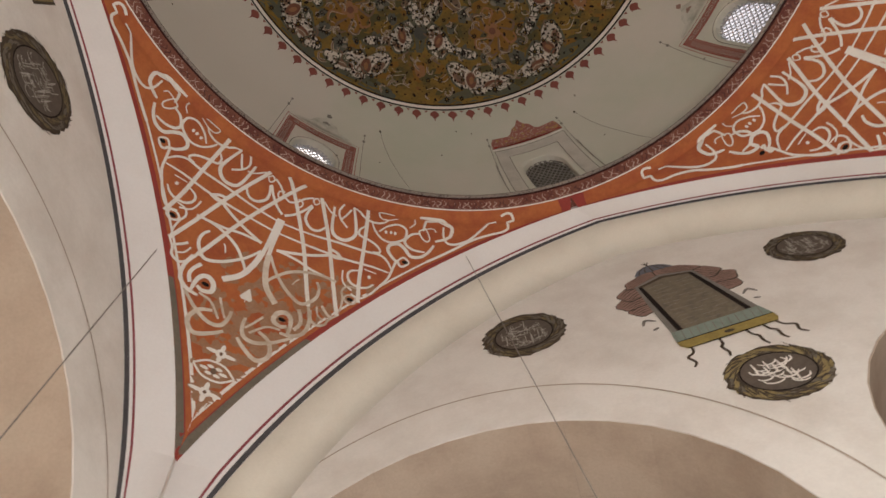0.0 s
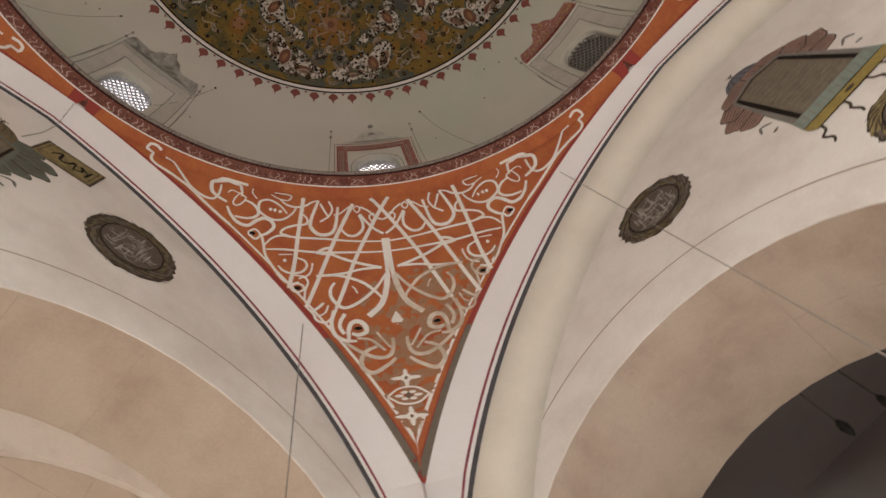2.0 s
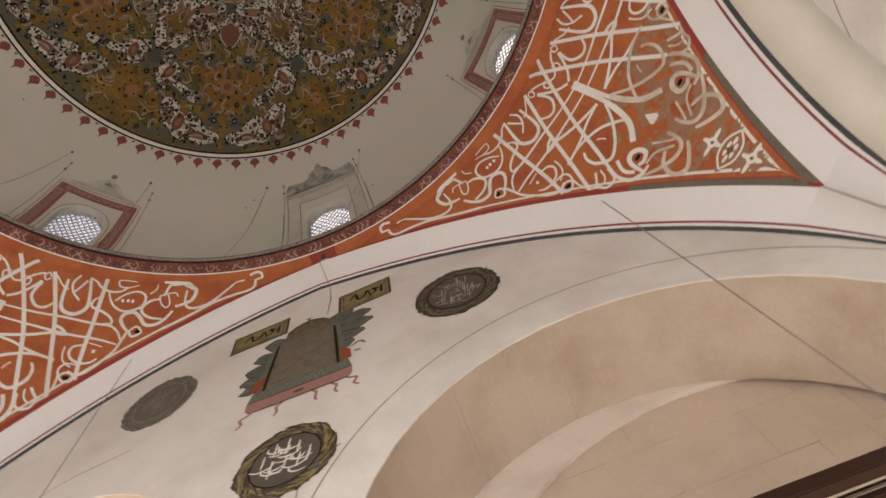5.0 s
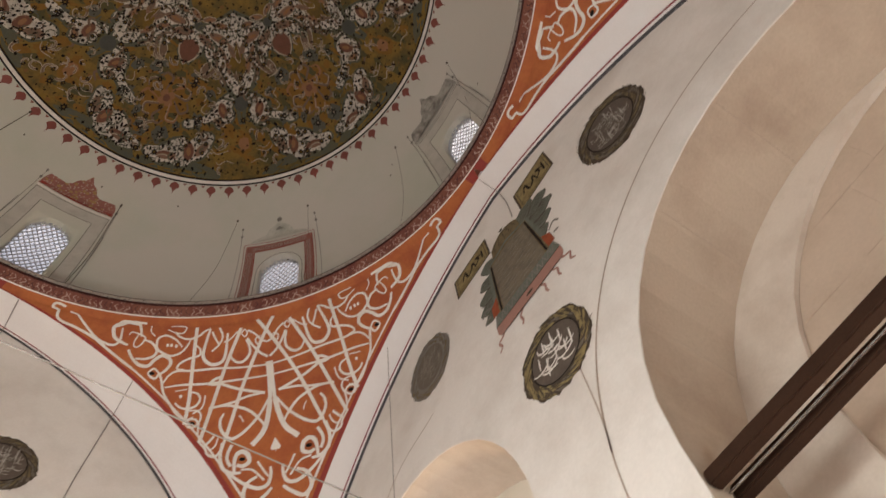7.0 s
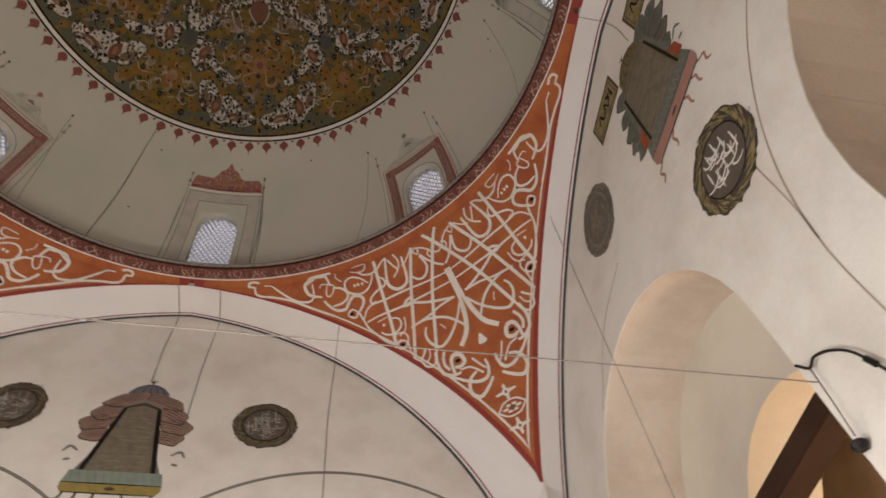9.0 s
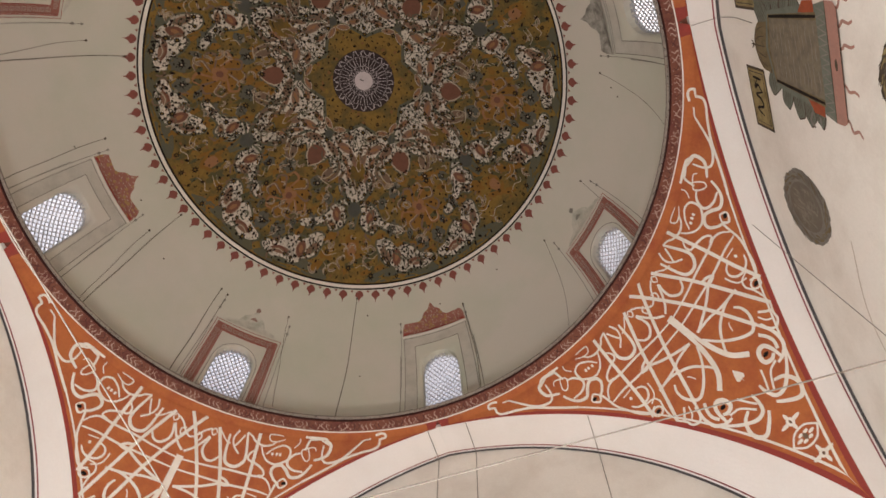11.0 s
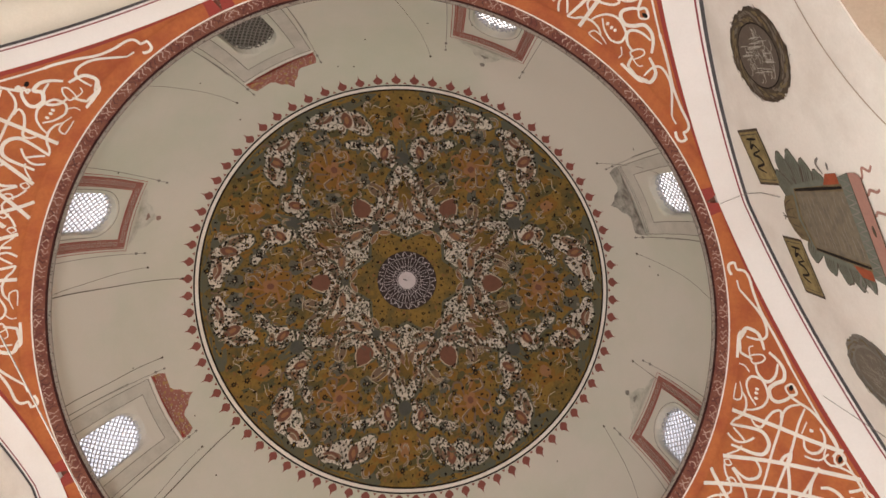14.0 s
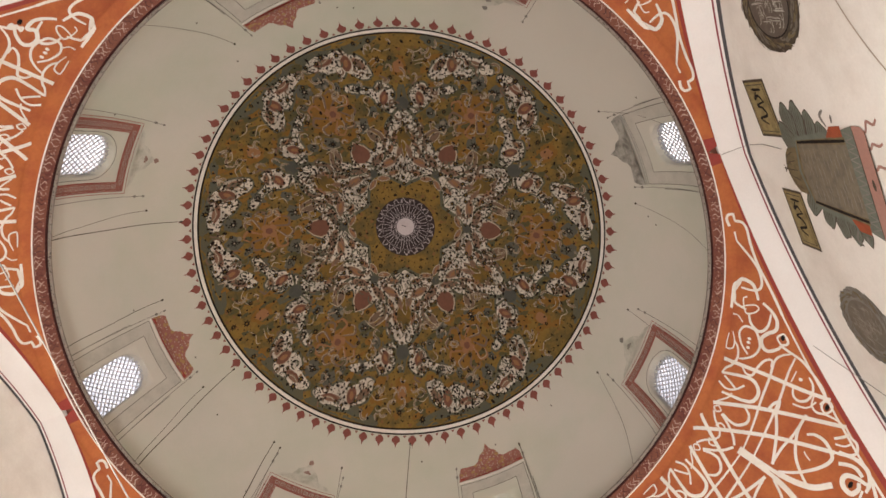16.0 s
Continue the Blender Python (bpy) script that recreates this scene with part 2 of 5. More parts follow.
def ribbon(bm, to3d, pts, width, curved=True, taper=0.0, lift=0.0, mi=0):
    """A painted stroke: a strip along 2D points, laid on a surface by to3d(a, b, lift)."""
    q = smooth_line(pts) if curved and len(pts) > 2 else [np.array(p, float) for p in pts]
    if not curved or len(pts) == 2:
        q = [q[i] + (q[i + 1] - q[i]) * k / 5 for i in range(len(q) - 1) for k in range(5)] + [q[-1]]
    n = len(q)
    left, right = [], []
    for i, c in enumerate(q):
        d = q[min(i + 1, n - 1)] - q[max(i - 1, 0)]
        d = d / (np.linalg.norm(d) + 1e-9)
        w = width / 2 * (1 - taper * abs(2 * i / (n - 1) - 1) ** 2)
        left.append(to3d(c[0] - d[1] * w, c[1] + d[0] * w, lift))
        right.append(to3d(c[0] + d[1] * w, c[1] - d[0] * w, lift))
    grid(bm, [left, right], mi=mi)


def patch(bm, to3d, outline, lift=0.0, mi=0):
    """A painted filled shape: a fan from its middle over a surface."""
    c = np.mean(np.array(outline, float), axis=0)
    n = len(outline)
    rings = []
    for f in (1.0, 0.55):
        rings.append([bm.verts.new(to3d(*(c + (np.array(o) - c) * f), lift)) for o in outline])
    mid = bm.verts.new(to3d(*c, lift))
    for i in range(n):
        j = (i + 1) % n
        bm.faces.new((rings[0][i], rings[0][j], rings[1][j], rings[1][i])).material_index = mi
        bm.faces.new((rings[1][i], rings[1][j], mid)).material_index = mi


def disc(cx, cy, rx, ry, n=24, wob=0.0, seed=0):
    rnd = random.Random(seed)
    return [(cx + rx * (1 + wob * rnd.uniform(-1, 1)) * math.cos(k * math.tau / n), cy + ry * (1 + wob * rnd.uniform(-1, 1)) * math.sin(k * math.tau / n)) for k in range(n)]


# ---- plan ----
DOME_Z, DOME_R = 14.67, 6.79    # dome's centre height and radius
PLANE = {"G": 6.86, "D": 6.93, "L": 6.80, "M": 6.86}   # faces of the four great arches
DEPTH = {"G": 0.51, "D": 0.43, "L": 0.81, "M": 0.62}   # depth of the white arch soffits
WALL = {"G": 7.37, "D": 7.86, "L": 7.61, "M": 7.48}    # faces of the lunette walls
EDGE = (0.65, 6.10, 8.25, 0.0)                          # half-arch: offset, centre height, radius, shift
INNER = {"G": (1.47, 5.07, 9.35, -0.3), "D": (1.47, 5.07, 9.35, 0.45), "L": (0.99, 6.66, 7.72, 0.0), "M": (0.99, 6.66, 7.72, 0.0)}
COVE = (1.47, 4.95, 8.85, 0.5)
TIP = 9.52


def side_pt(s, u, w, z):
    return {"G": (-w, u, z), "D": (u, w, z), "L": (u, -w, z), "M": (w, u, z)}[s]


def half_width(p, z):
    return math.sqrt(max(p[2] ** 2 - (z - p[1]) ** 2, 0)) - p[0]


def arch_line(p, base, n=28, foot=None):
    """(u, z) along a pointed arch from one foot over the crown to the other, with feet going down to the floor; foot: where the curve ends below base."""
    e, c, r, o = p
    a0, a1 = math.acos(e / r), math.asin(max(-1, (base - c) / r))
    half = [(-e + r * math.cos(a0 + (a1 - a0) * k / n), c + r * math.sin(a0 + (a1 - a0) * k / n)) for k in range(n + 1)]
    if foot is not None:
        half += [(half_width(p, z), z) for z in [base + (foot - base) * k / 16 for k in range(1, 17)]]
    half += [(half[-1][0], half[-1][1] * (1 - k / 4)) for k in range(1, 5)]
    return [(o - u, z) for u, z in half[::-1]] + [(o + u, z) for u, z in half[1:]]

# ---- large structure ----
# floor and closing shell
bm = bmesh.new()
box(bm, -16, 16, -16, 16, -0.3, 0.0)
mesh_ob("floor", bm, CARPET, label="red carpeted prayer hall floor", category="floor", kind="structure")
bm = bmesh.new()
box(bm, -16, -15.6, -16, 16, 0, 13)
mesh_ob("wall_west", bm, STONE, label="plain rose stone outer wall", category="wall", kind="structure")
bm = bmesh.new()
box(bm, 15.6, 16, -16, 16, 0, 13)
mesh_ob("wall_east", bm, STONE, label="plain rose stone outer wall", category="wall", kind="structure")
bm = bmesh.new()
box(bm, -15.6, 15.6, 15.6, 16, 0, 13)
mesh_ob("wall_north", bm, DIM, label="plain grey plastered outer wall", category="wall", kind="structure")
bm = bmesh.new()
box(bm, -15.6, 15.6, -16, -15.6, 0, 13)
mesh_ob("wall_south", bm, STONE, label="plain rose stone outer wall", category="wall", kind="structure")
bm = bmesh.new()  # aisle ceilings round the bay, above the arches
for x0, x1, y0, y1 in ((-16, -7.9, -16, 16), (7.9, 16, -16, 16), (-7.9, 7.9, 8.4, 16), (-7.9, 7.9, -16, -8.2)):
    box(bm, x0, x1, y0, y1, 13, 13.4)
mesh_ob("ceiling", bm, DIM, label="grey plastered aisle ceiling", category="ceiling", kind="structure")


def great_arch(s):
    """One side's white arch soffit, a closed band from the floor over the crown."""
    names = {"G": "trim_west", "D": "trim_north", "L": "trim_south", "M": "trim_east"}
    a, d = PLANE[s], DEPTH[s]
    e0, e1 = arch_line(EDGE, TIP, foot=8.0), arch_line(INNER[s], TIP, foot=8.0) if s in "GD" else arch_line(INNER[s], 8.4, foot=7.0)
    e0 = [(max(-PLANE["G"], min(PLANE["G"], u)), z) for u, z in e0]
    bm = bmesh.new()
    rows = []
    for (u0, z0), (u1, z1) in zip(e0, e1):
        k = 0.35
        f = math.hypot(u0, max(z0 - 6, 0)) + 1e-6
        ou, oz = u0 / f * k, max(z0 - 6, 0) / f * k
        rows.append([side_pt(s, u0 + (u1 - u0) * j / 10, a + d * j / 10, z0 + (z1 - z0) * j / 10) for j in range(11)] + [side_pt(s, u1 + ou, a + d, z1 + oz), side_pt(s, max(-6.875, min(6.875, u0 + ou)), a, z0 + oz)])
    grid(bm, rows, closed=True)
    arch = mesh_ob(names[s], bm, WHITE, label="white plastered soffit of a great pointed arch", category="arch", kind="structure")

    def soffit(i, f, lift):
        (u0, z0), (u1, z1) = e0[i], e1[i]
        u, z = u0 + (u1 - u0) * f, z0 + (z1 - z0) * f
        n = math.hypot(u, max(z - 6, 0)) + 1e-6
        return side_pt(s, u - u / n * lift, a + d * f, z - max(z - 6, 0) / n * lift)

    for nm, f0, f1, mt in (("painted_line", 1 - 0.055 / d, 1 - 0.005 / d, LINE), ("red_line", 1 - 0.115 / d, 1 - 0.09 / d, REDLINE)):
        bm = bmesh.new()
        grid(bm, [[soffit(i, f, 0.007) for i in range(len(e0))] for f in (f0, f1)])
        part(nm, bm, mt, arch)
    return arch


arches = {s: great_arch(s) for s in "GDLM"}

# cove behind the north arch
bm = bmesh.new()
c0, c1 = arch_line(INNER["D"], TIP, foot=8.0), arch_line(COVE, TIP, foot=5.5)
rows = []
for (u0, z0), (u1, z1) in zip(c0, c1):
    rows.append([side_pt("D", u0, PLANE["D"] + DEPTH["D"] + 0.002, z0), side_pt("D", u0 * 0.6 + u1 * 0.4, 7.55, z0 * 0.6 + z1 * 0.4 + 0.08),
                 side_pt("D", u1, 7.86, z1), side_pt("D", u1 * 1.04, 7.95, z1 + 0.3), side_pt("D", u0 * 1.03, PLANE["D"] + DEPTH["D"] + 0.1, z0 + 0.3)])
grid(bm, rows, closed=True)
mesh_ob("trim_cove", bm, CREAM, label="cream plastered cove round an arched wall", category="arch", kind="structure", smooth=True)


def prism(bm, s, outline, w0, w1):
    """A cutter: a closed (u, z) outline pushed through a wall."""
    a = [bm.verts.new(side_pt(s, u, w0, z)) for u, z in outline]
    b = [bm.verts.new(side_pt(s, u, w1, z)) for u, z in outline]
    n = len(a)
    bm.faces.new(a), bm.faces.new(b[::-1])
    for i in range(n):
        bm.faces.new((a[i], b[i], b[(i + 1) % n], a[(i + 1) % n]))


def opening(cu, half, spring, top, n=20, low=-0.2):
    """A slightly pointed arched outline."""
    out = [(cu - half, low)]
    for k in range(n + 1):
        t = math.pi - math.pi * k / n
        c, sn = math.cos(t), math.sin(t)
        out.append((cu + half * c, spring + (top - spring) * abs(sn) ** 0.94))
    return out + [(cu + half, low)]


def cut(ob, cutter):
    bmesh.ops.recalc_face_normals(cutter, faces=cutter.faces)
    me = bpy.data.meshes.new("cutter")
    cutter.to_mesh(me)
    cutter.free()
    c = new("cutter", me)
    m = ob.modifiers.new("cut", "BOOLEAN")
    m.object, m.operation, m.solver = c, "DIFFERENCE", "EXACT"
    bpy.context.view_layer.update()
    done = bpy.data.meshes.new_from_object(ob.evaluated_get(bpy.context.evaluated_depsgraph_get()))
    ob.modifiers.clear()
    ob.data = done
    bpy.data.objects.remove(c)


def slab(name, s, w0, w1, openings, material, label, u0=-8.3, u1=8.3, top=15.2):
    bm = bmesh.new()
    prism(bm, s, [(u0, 0), (u0, top), (u1, top), (u1, 0)], w0, w1)
    ob = mesh_ob(name, bm, material, label=label, category="wall", kind="structure")
    for o in openings:
        bm = bmesh.new()
        prism(bm, s, o, w0 - 0.5, w1 + 0.5)
        cut(ob, bm)
    return ob


G_MAIN, G_SMALL = opening(3.50, 3.24, 6.2, 9.68), opening(-3.75, 2.25, 7.1, 9.75)
D_MAIN, D_EAST = opening(-3.55, 3.40, 6.1, 9.55), opening(3.75, 3.0, 6.1, 9.4)
slab("wall_lunette_west", "G", WALL["G"], 7.39, [G_MAIN, G_SMALL], LUNETTE, "stained off-white lunette wall with two arched openings")
slab("wall_lunette_north", "D", WALL["D"], 7.88, [D_MAIN, D_EAST], LUNETTE, "stained off-white lunette wall with arched openings")
slab("wall_lunette_south", "L", WALL["L"], 8.4, [opening(-3.6, 3.2, 6.0, 9.5), opening(3.6, 3.2, 6.0, 9.5)], LUNETTE, "off-white lunette wall above two arches")
slab("wall_lunette_east", "M", WALL["M"], 8.4, [opening(-3.6, 3.2, 6.0, 9.5), opening(3.6, 3.2, 6.0, 9.5)], LUNETTE, "off-white lunette wall above two arches")
# rose stone vaults behind the openings
slab("wall_vault_west", "G", 7.393, 8.88, [opening(3.50, 3.24, 6.2, 9.68)], STONE, "rose stone barrel behind an arched opening", u0=-0.55, top=13)
slab("wall_inner_west", "G", 8.883, 8.97, [opening(4.4, 3.25, 6.2, 9.40)], RINGP, "cream plastered ring of a blind arch", u0=-0.55, top=13)
slab("wall_niche_west", "G", 7.393, 8.62, [opening(-3.75, 2.25, 7.1, 9.75)], RINGP, "pale rose plastered arch reveal", u1=-0.555, top=13)
slab("wall_niche_inner_west", "G", 8.623, 9.7, [opening(-3.35, 1.55, 6.0, 7.9)], CREAM, "cream stone wall with a smaller arch", u1=-0.555, top=13)
tympanum = slab("wall_tympanum_west", "G", 8.985, 9.4, [], ROSEP, "rose stone wall closing an arched recess", u0=-0.55, top=13)
slab("wall_back_west", "G", 12.4, 12.9, [], STONE, "rose stone back wall of an aisle", u1=-0.555, top=13)
slab("wall_vault_north", "D", 7.883, 10.2, [opening(-3.55, 3.40, 6.1, 9.55), opening(3.75, 2.98, 6.1, 9.38)], STONE, "rose stone barrel behind an arched opening", top=13)

# piers at the four corners, behind the pendentives
for i, (sx, sy) in enumerate(((-1, 1), (-1, -1), (1, -1), (1, 1))):
    px, py = WALL["G" if sx < 0 else "M"] + 0.03, WALL["D" if sy > 0 else "L"] + 0.03
    bm = bmesh.new()
    box(bm, min(sx * px, sx * 8.25), max(sx * px, sx * 8.25), min(sy * py, sy * 8.25), max(sy * py, sy * 8.25), 0, TIP + 0.1)
    mesh_ob("wall_pier_%d" % (i + 1), bm, WHITE, label="white plastered corner pier under the dome", category="pier", kind="structure")


# pendentives
CORNERS = ((-1, 1), (-1, -1), (1, -1), (1, 1))


def pendentive_fn(sx, sy):
    """Place on a pendentive from t (-1 to 1 across it) and height z."""
    px, py = PLANE["G" if sx < 0 else "M"], PLANE["D" if sy > 0 else "L"]
    ring_z, ring_r = 14.43, 6.69

    def at(t, z, lift=0.0):
        zz = min(z, 14.318)
        h = max(half_width(EDGE, zz), 0.0)
        if zz <= TIP + 0.01:
            h = min(px, py)
        if z > 14.318:
            h *= 1 - min((z - 14.318) / (ring_z - 14.318), 1)
        h0, h1 = min(h, py), min(h, px)
        ax, ay = math.atan2(h0, px), math.atan2(py, h1)
        r0, r1 = math.hypot(px, h0), math.hypot(py, h1)
        f = (t + 1) / 2
        az, r = ax + (ay - ax) * f, r0 + (r1 - r0) * f
        if z > 14.318:
            g = min((z - 14.318) / (ring_z - 14.318), 1)
            r += (ring_r - r) * g
        r -= lift
        return (sx * r * math.cos(az), sy * r * math.sin(az), z - lift * 0.55)

    return at


def pendentive_xz(at, sx, sy):
    """The same place from x, metres sideways along the arc from the axis, and height z; positive x towards higher azimuth."""
    turn = 1 if sx * sy > 0 else -1

    def to3d(x, z, lift=0.0):
        z = max(TIP + 0.02, min(z, 14.42))
        h = min(half_width(EDGE, min(z, 14.30)), 6.83)
        span = math.atan2(6.87, h) - math.atan2(h, 6.87)
        t = 2 * (x / 7.5) / max(span, 0.004) * turn
        return at(max(-1.0, min(1.0, t)), z, lift)

    return to3d


heights = [TIP + (14.318 - TIP) * (1 - (1 - k / 40) ** 1.7) for k in range(41)] + [14.36, 14.40, 14.43]
pend, pend_xz = [], []
for i, (sx, sy) in enumerate(CORNERS):
    at = pendentive_fn(sx, sy)
    bm = bmesh.new()
    N = 36
    front = grid(bm, [[at(-1 + 2 * k / N, z) for k in range(N + 1)] for z in heights])
    ob = mesh_ob("wall_pendentive_%d" % (i + 1), bm, ORANGE, smooth=True, category="pendentive", kind="structure",
                 label="orange painted pendentive with white interlaced calligraphy" + (", flaking and browned towards its tip" if i == 0 else ""))
    pend.append(ob)
    pend_xz.append(pendentive_xz(at, sx, sy))
    # rust border along both edges and a white line inside it
    for nm, mt, d0, d1, lift in (("border", RUST, 0.0, 0.10, 0.006), ("white_line", CALLI, 0.17, 0.215, 0.007)):
        for e in (-1, 1):
            bm = bmesh.new()
            rows = []
            for z in [q for q in heights[:-3] if nm == "border" or q < 13.66]:
                h = min(half_width(EDGE, z), 6.83)
                wid = (math.atan2(6.87, h) - math.atan2(h, 6.87)) * 7.4
                slant = 1.0 + 0.9 * max(0.0, (z - 12.5) / 1.8) ** 2
                rows.append([at(e * (1 - min(2 * dd * slant / max(wid, 0.02), 1.0)), z, lift) for dd in (d0, d1)])
            if nm == "border":
                rows += [[at(e * (1 - min(2 * dd * 1.9 * g / wid, 1.0)), z, lift) for dd in (d0, d1)] for z, g in ((14.35, 1.1), (14.39, 1.3), (14.428, 1.5))]
            grid(bm, rows)
            part(nm, bm, mt, ob)
            if i == 0 and nm == "border":  # greyed lower part
                bm = bmesh.new()
                rows = []
                for z in [TIP + 0.01 + (11.9 - TIP) * k / 14 for k in range(15)]:
                    h = min(half_width(EDGE, z), 6.83)
                    wid = (math.atan2(6.87, h) - math.atan2(h, 6.87)) * 7.4
                    rows.append([at(e * (1 - min(2 * dd / max(wid, 0.02), 1.0)), z, 0.0072) for dd in (0.0, 0.085)])
                grid(bm, rows)
                part("greyed_border", bm, SLATE, ob)

# dome shell, with its eight window openings
bm = bmesh.new()
AZ = 192
outer = []
for r in (DOME_R, DOME_R + 0.20):
    rows = []
    for k in range(64):
        el = math.pi / 2 * k / 64
        rows.append([(r * math.cos(el) * math.cos(j * math.tau / AZ), r * math.cos(el) * math.sin(j * math.tau / AZ), DOME_Z + r * math.sin(el)) for j in range(AZ)])
    vs = grid(bm, rows, closed=True)
    top = bm.verts.new((0, 0, DOME_Z + r))
    for j in range(AZ):
        bm.faces.new((vs[-1][j], vs[-1][(j + 1) % AZ], top))
    outer.append(vs[0])
for j in range(AZ):
    bm.faces.new((outer[0][j], outer[0][(j + 1) % AZ], outer[1][(j + 1) % AZ], outer[1][j]))
dome = mesh_ob("ceiling_dome", bm, DOMEW, smooth=True, label="pale plastered dome with a painted ornamental crown", category="dome", kind="structure")
WINDOWS = [(45 * k - 1.0, "B" if k % 2 == 0 else "A") for k in range(8)]
bm = bmesh.new()
for az, kind in WINDOWS:
    ca, sa = math.cos(radians(az)), math.sin(radians(az))
    top, half = (16.72, 0.47) if kind == "A" else (16.95, 0.47)
    o = opening(0, half, top - 0.55, top, n=12, low=14.95)
    rings = [[bm.verts.new((w * ca - u * sa, w * sa + u * ca, z)) for u, z in o] for w in (5.9, 7.9)]
    n = len(o)
    bm.faces.new(rings[0]), bm.faces.new(rings[1][::-1])
    for j in range(n):
        bm.faces.new((rings[0][j], rings[1][j], rings[1][(j + 1) % n], rings[0][(j + 1) % n]))
cut(dome, bm)

# cornice ring at the dome's foot
def ring(name, profile, material, parent=None, label="", n=192, smooth=True, kind="structure"):
    bm = bmesh.new()
    grid(bm, [[(r * math.cos(j * math.tau / n), r * math.sin(j * math.tau / n), z) for j in range(n)] for r, z in profile + profile[:1]], closed=True)
    return mesh_ob(name, bm, material, parent, label=label, category="" if parent else "cornice", kind="" if parent else kind, smooth=False)


cornice = ring("trim_cornice", [(6.50, 14.61), (6.50, 14.68), (6.80, 14.70), (7.1, 14.70), (7.1, 14.43), (6.69, 14.43)], BAND, label="dark red carved cornice ring at the foot of the dome")
ring("lip", [(6.535, 14.594), (6.486, 14.602), (6.486, 14.64), (6.51, 14.645), (6.535, 14.61)], mat("oxblood_lip", (0.05, 0.018, 0.016), vary=0.3, scale=3.0), cornice)
ring("white_line", [(6.688, 14.429), (6.668, 14.449), (6.673, 14.456), (6.693, 14.436)], CALLI, cornice)
ring("bead", [(6.487, 14.645), (6.462, 14.65), (6.44, 14.67), (6.437, 14.70), (6.45, 14.72), (6.487, 14.72)], GREYBAND, cornice, "grey notched bead inside the cornice")

def on_cornice(u, v, lift=0.0):
    """Place on the sloping face of the cornice: metres along it, and 0 to 1 from its inner to its outer edge."""
    a, r, z = u / 6.6, 6.51 + 0.26 * v - 0.68 * lift, 14.60 - 0.24 * v - 0.73 * lift
    return (r * math.cos(a), r * math.sin(a), z)


pale, dusk = bmesh.new(), bmesh.new()
rnd = random.Random(21)
for k in range(420):
    u, f = k * 6.6 * math.tau / 420, rnd.choice((-1, 1))
    d = rnd.uniform(0.02, 0.05) * f
    ribbon(pale if k % 5 < 3 else dusk, on_cornice, [(u, rnd.uniform(0.10, 0.2)), (u + d, 0.32), (u - d * 0.8, 0.5), (u + d * rnd.uniform(0, 2), rnd.uniform(0.55, 0.66))], rnd.uniform(0.012, 0.028), taper=0.6, lift=0.006)
    if k % 7 == 0:
        ribbon(pale, on_cornice, [(u, 0.62), (u + 0.06, 0.52), (u + 0.14, 0.60)], 0.014, taper=0.6, lift=0.0075)
tagged(part("relief_scroll", pale, mat("pale_pink_relief", (0.46, 0.33, 0.28), vary=0.15), cornice, "pale worn scrolls"), kind="stuff")
tagged(part("relief_groove", dusk, mat("dark_relief", (0.10, 0.04, 0.035), vary=0.2), cornice), kind="stuff")

# ---- painting on the dome ----
def dome_pz(rho, phi, lift=0.0):
    """Place on the dome from distance to the axis and azimuth in degrees."""
    z = math.sqrt(max(DOME_R ** 2 - rho * rho, 0))
    k = (DOME_R - lift) / DOME_R
    return (rho * k * math.cos(radians(phi)), rho * k * math.sin(radians(phi)), DOME_Z + z * k)


def dome_xy(x, y, lift=0.0):
    return dome_pz(math.hypot(x, y), math.degrees(math.atan2(y, x)), lift)


def polar_strip(bm, r0, r1, lift, n=192, mi=0):
    grid(bm, [[dome_pz(r, k * 360 / n, lift) for k in range(n)] for r in (r0, (r0 + r1) / 2, r1)], closed=True, mi=mi)


ROSE_AZ = 23.4
ornament = empty("dome_painting", (0, 0, DOME_Z + DOME_R), "painted ochre and white floral crown of the dome", "painting")
ornament.matrix_world = Matrix.Translation((0, 0, 0))
bm = bmesh.new()
grid(bm, [[dome_pz(r, k * 2.5, 0.006) for k in range(144)] for r in [0.001] + [0.29 * j for j in range(1, 19)] + [5.21]], closed=True)
part("ochre_field", bm, OCHRE, ornament, "ochre ground scattered with dark florets")
bm = bmesh.new()
polar_strip(bm, 5.205, 5.265, 0.009)
part("border_band", bm, CALLI, ornament, "thin white border band")
bm = bmesh.new()
polar_strip(bm, 5.17, 5.205, 0.009), polar_strip(bm, 5.265, 5.295, 0.009)
part("border_line", bm, INK, ornament)


def local(rho, phi):
    """Flat coordinates of a place given in a sector: distance from the axis, degrees from a rosette's direction."""
    return rho * math.cos(radians(phi + ROSE_AZ)), rho * math.sin(radians(phi + ROSE_AZ))


def leaf(rho, phi, along, across, turn=0.0, n=16, wob=0.0, point=1.0, seed=0):
    """An almond outline at a place of a sector; turn tilts it from the radius."""
    rnd = random.Random(seed)
    cx, cy = local(rho, phi)
    a = radians(phi + ROSE_AZ + turn)
    out = []
    for k in range(n):
        t = k * math.tau / n
        u, v = along * math.cos(t), across * math.sin(t) * (abs(math.sin(t)) ** (point - 1) if point != 1 else 1)
        w = 1 + wob * rnd.uniform(-1, 1)
        u, v = u * w, v * w
        out.append((cx + u * math.cos(a) - v * math.sin(a), cy + u * math.sin(a) + v * math.cos(a)))
    return out


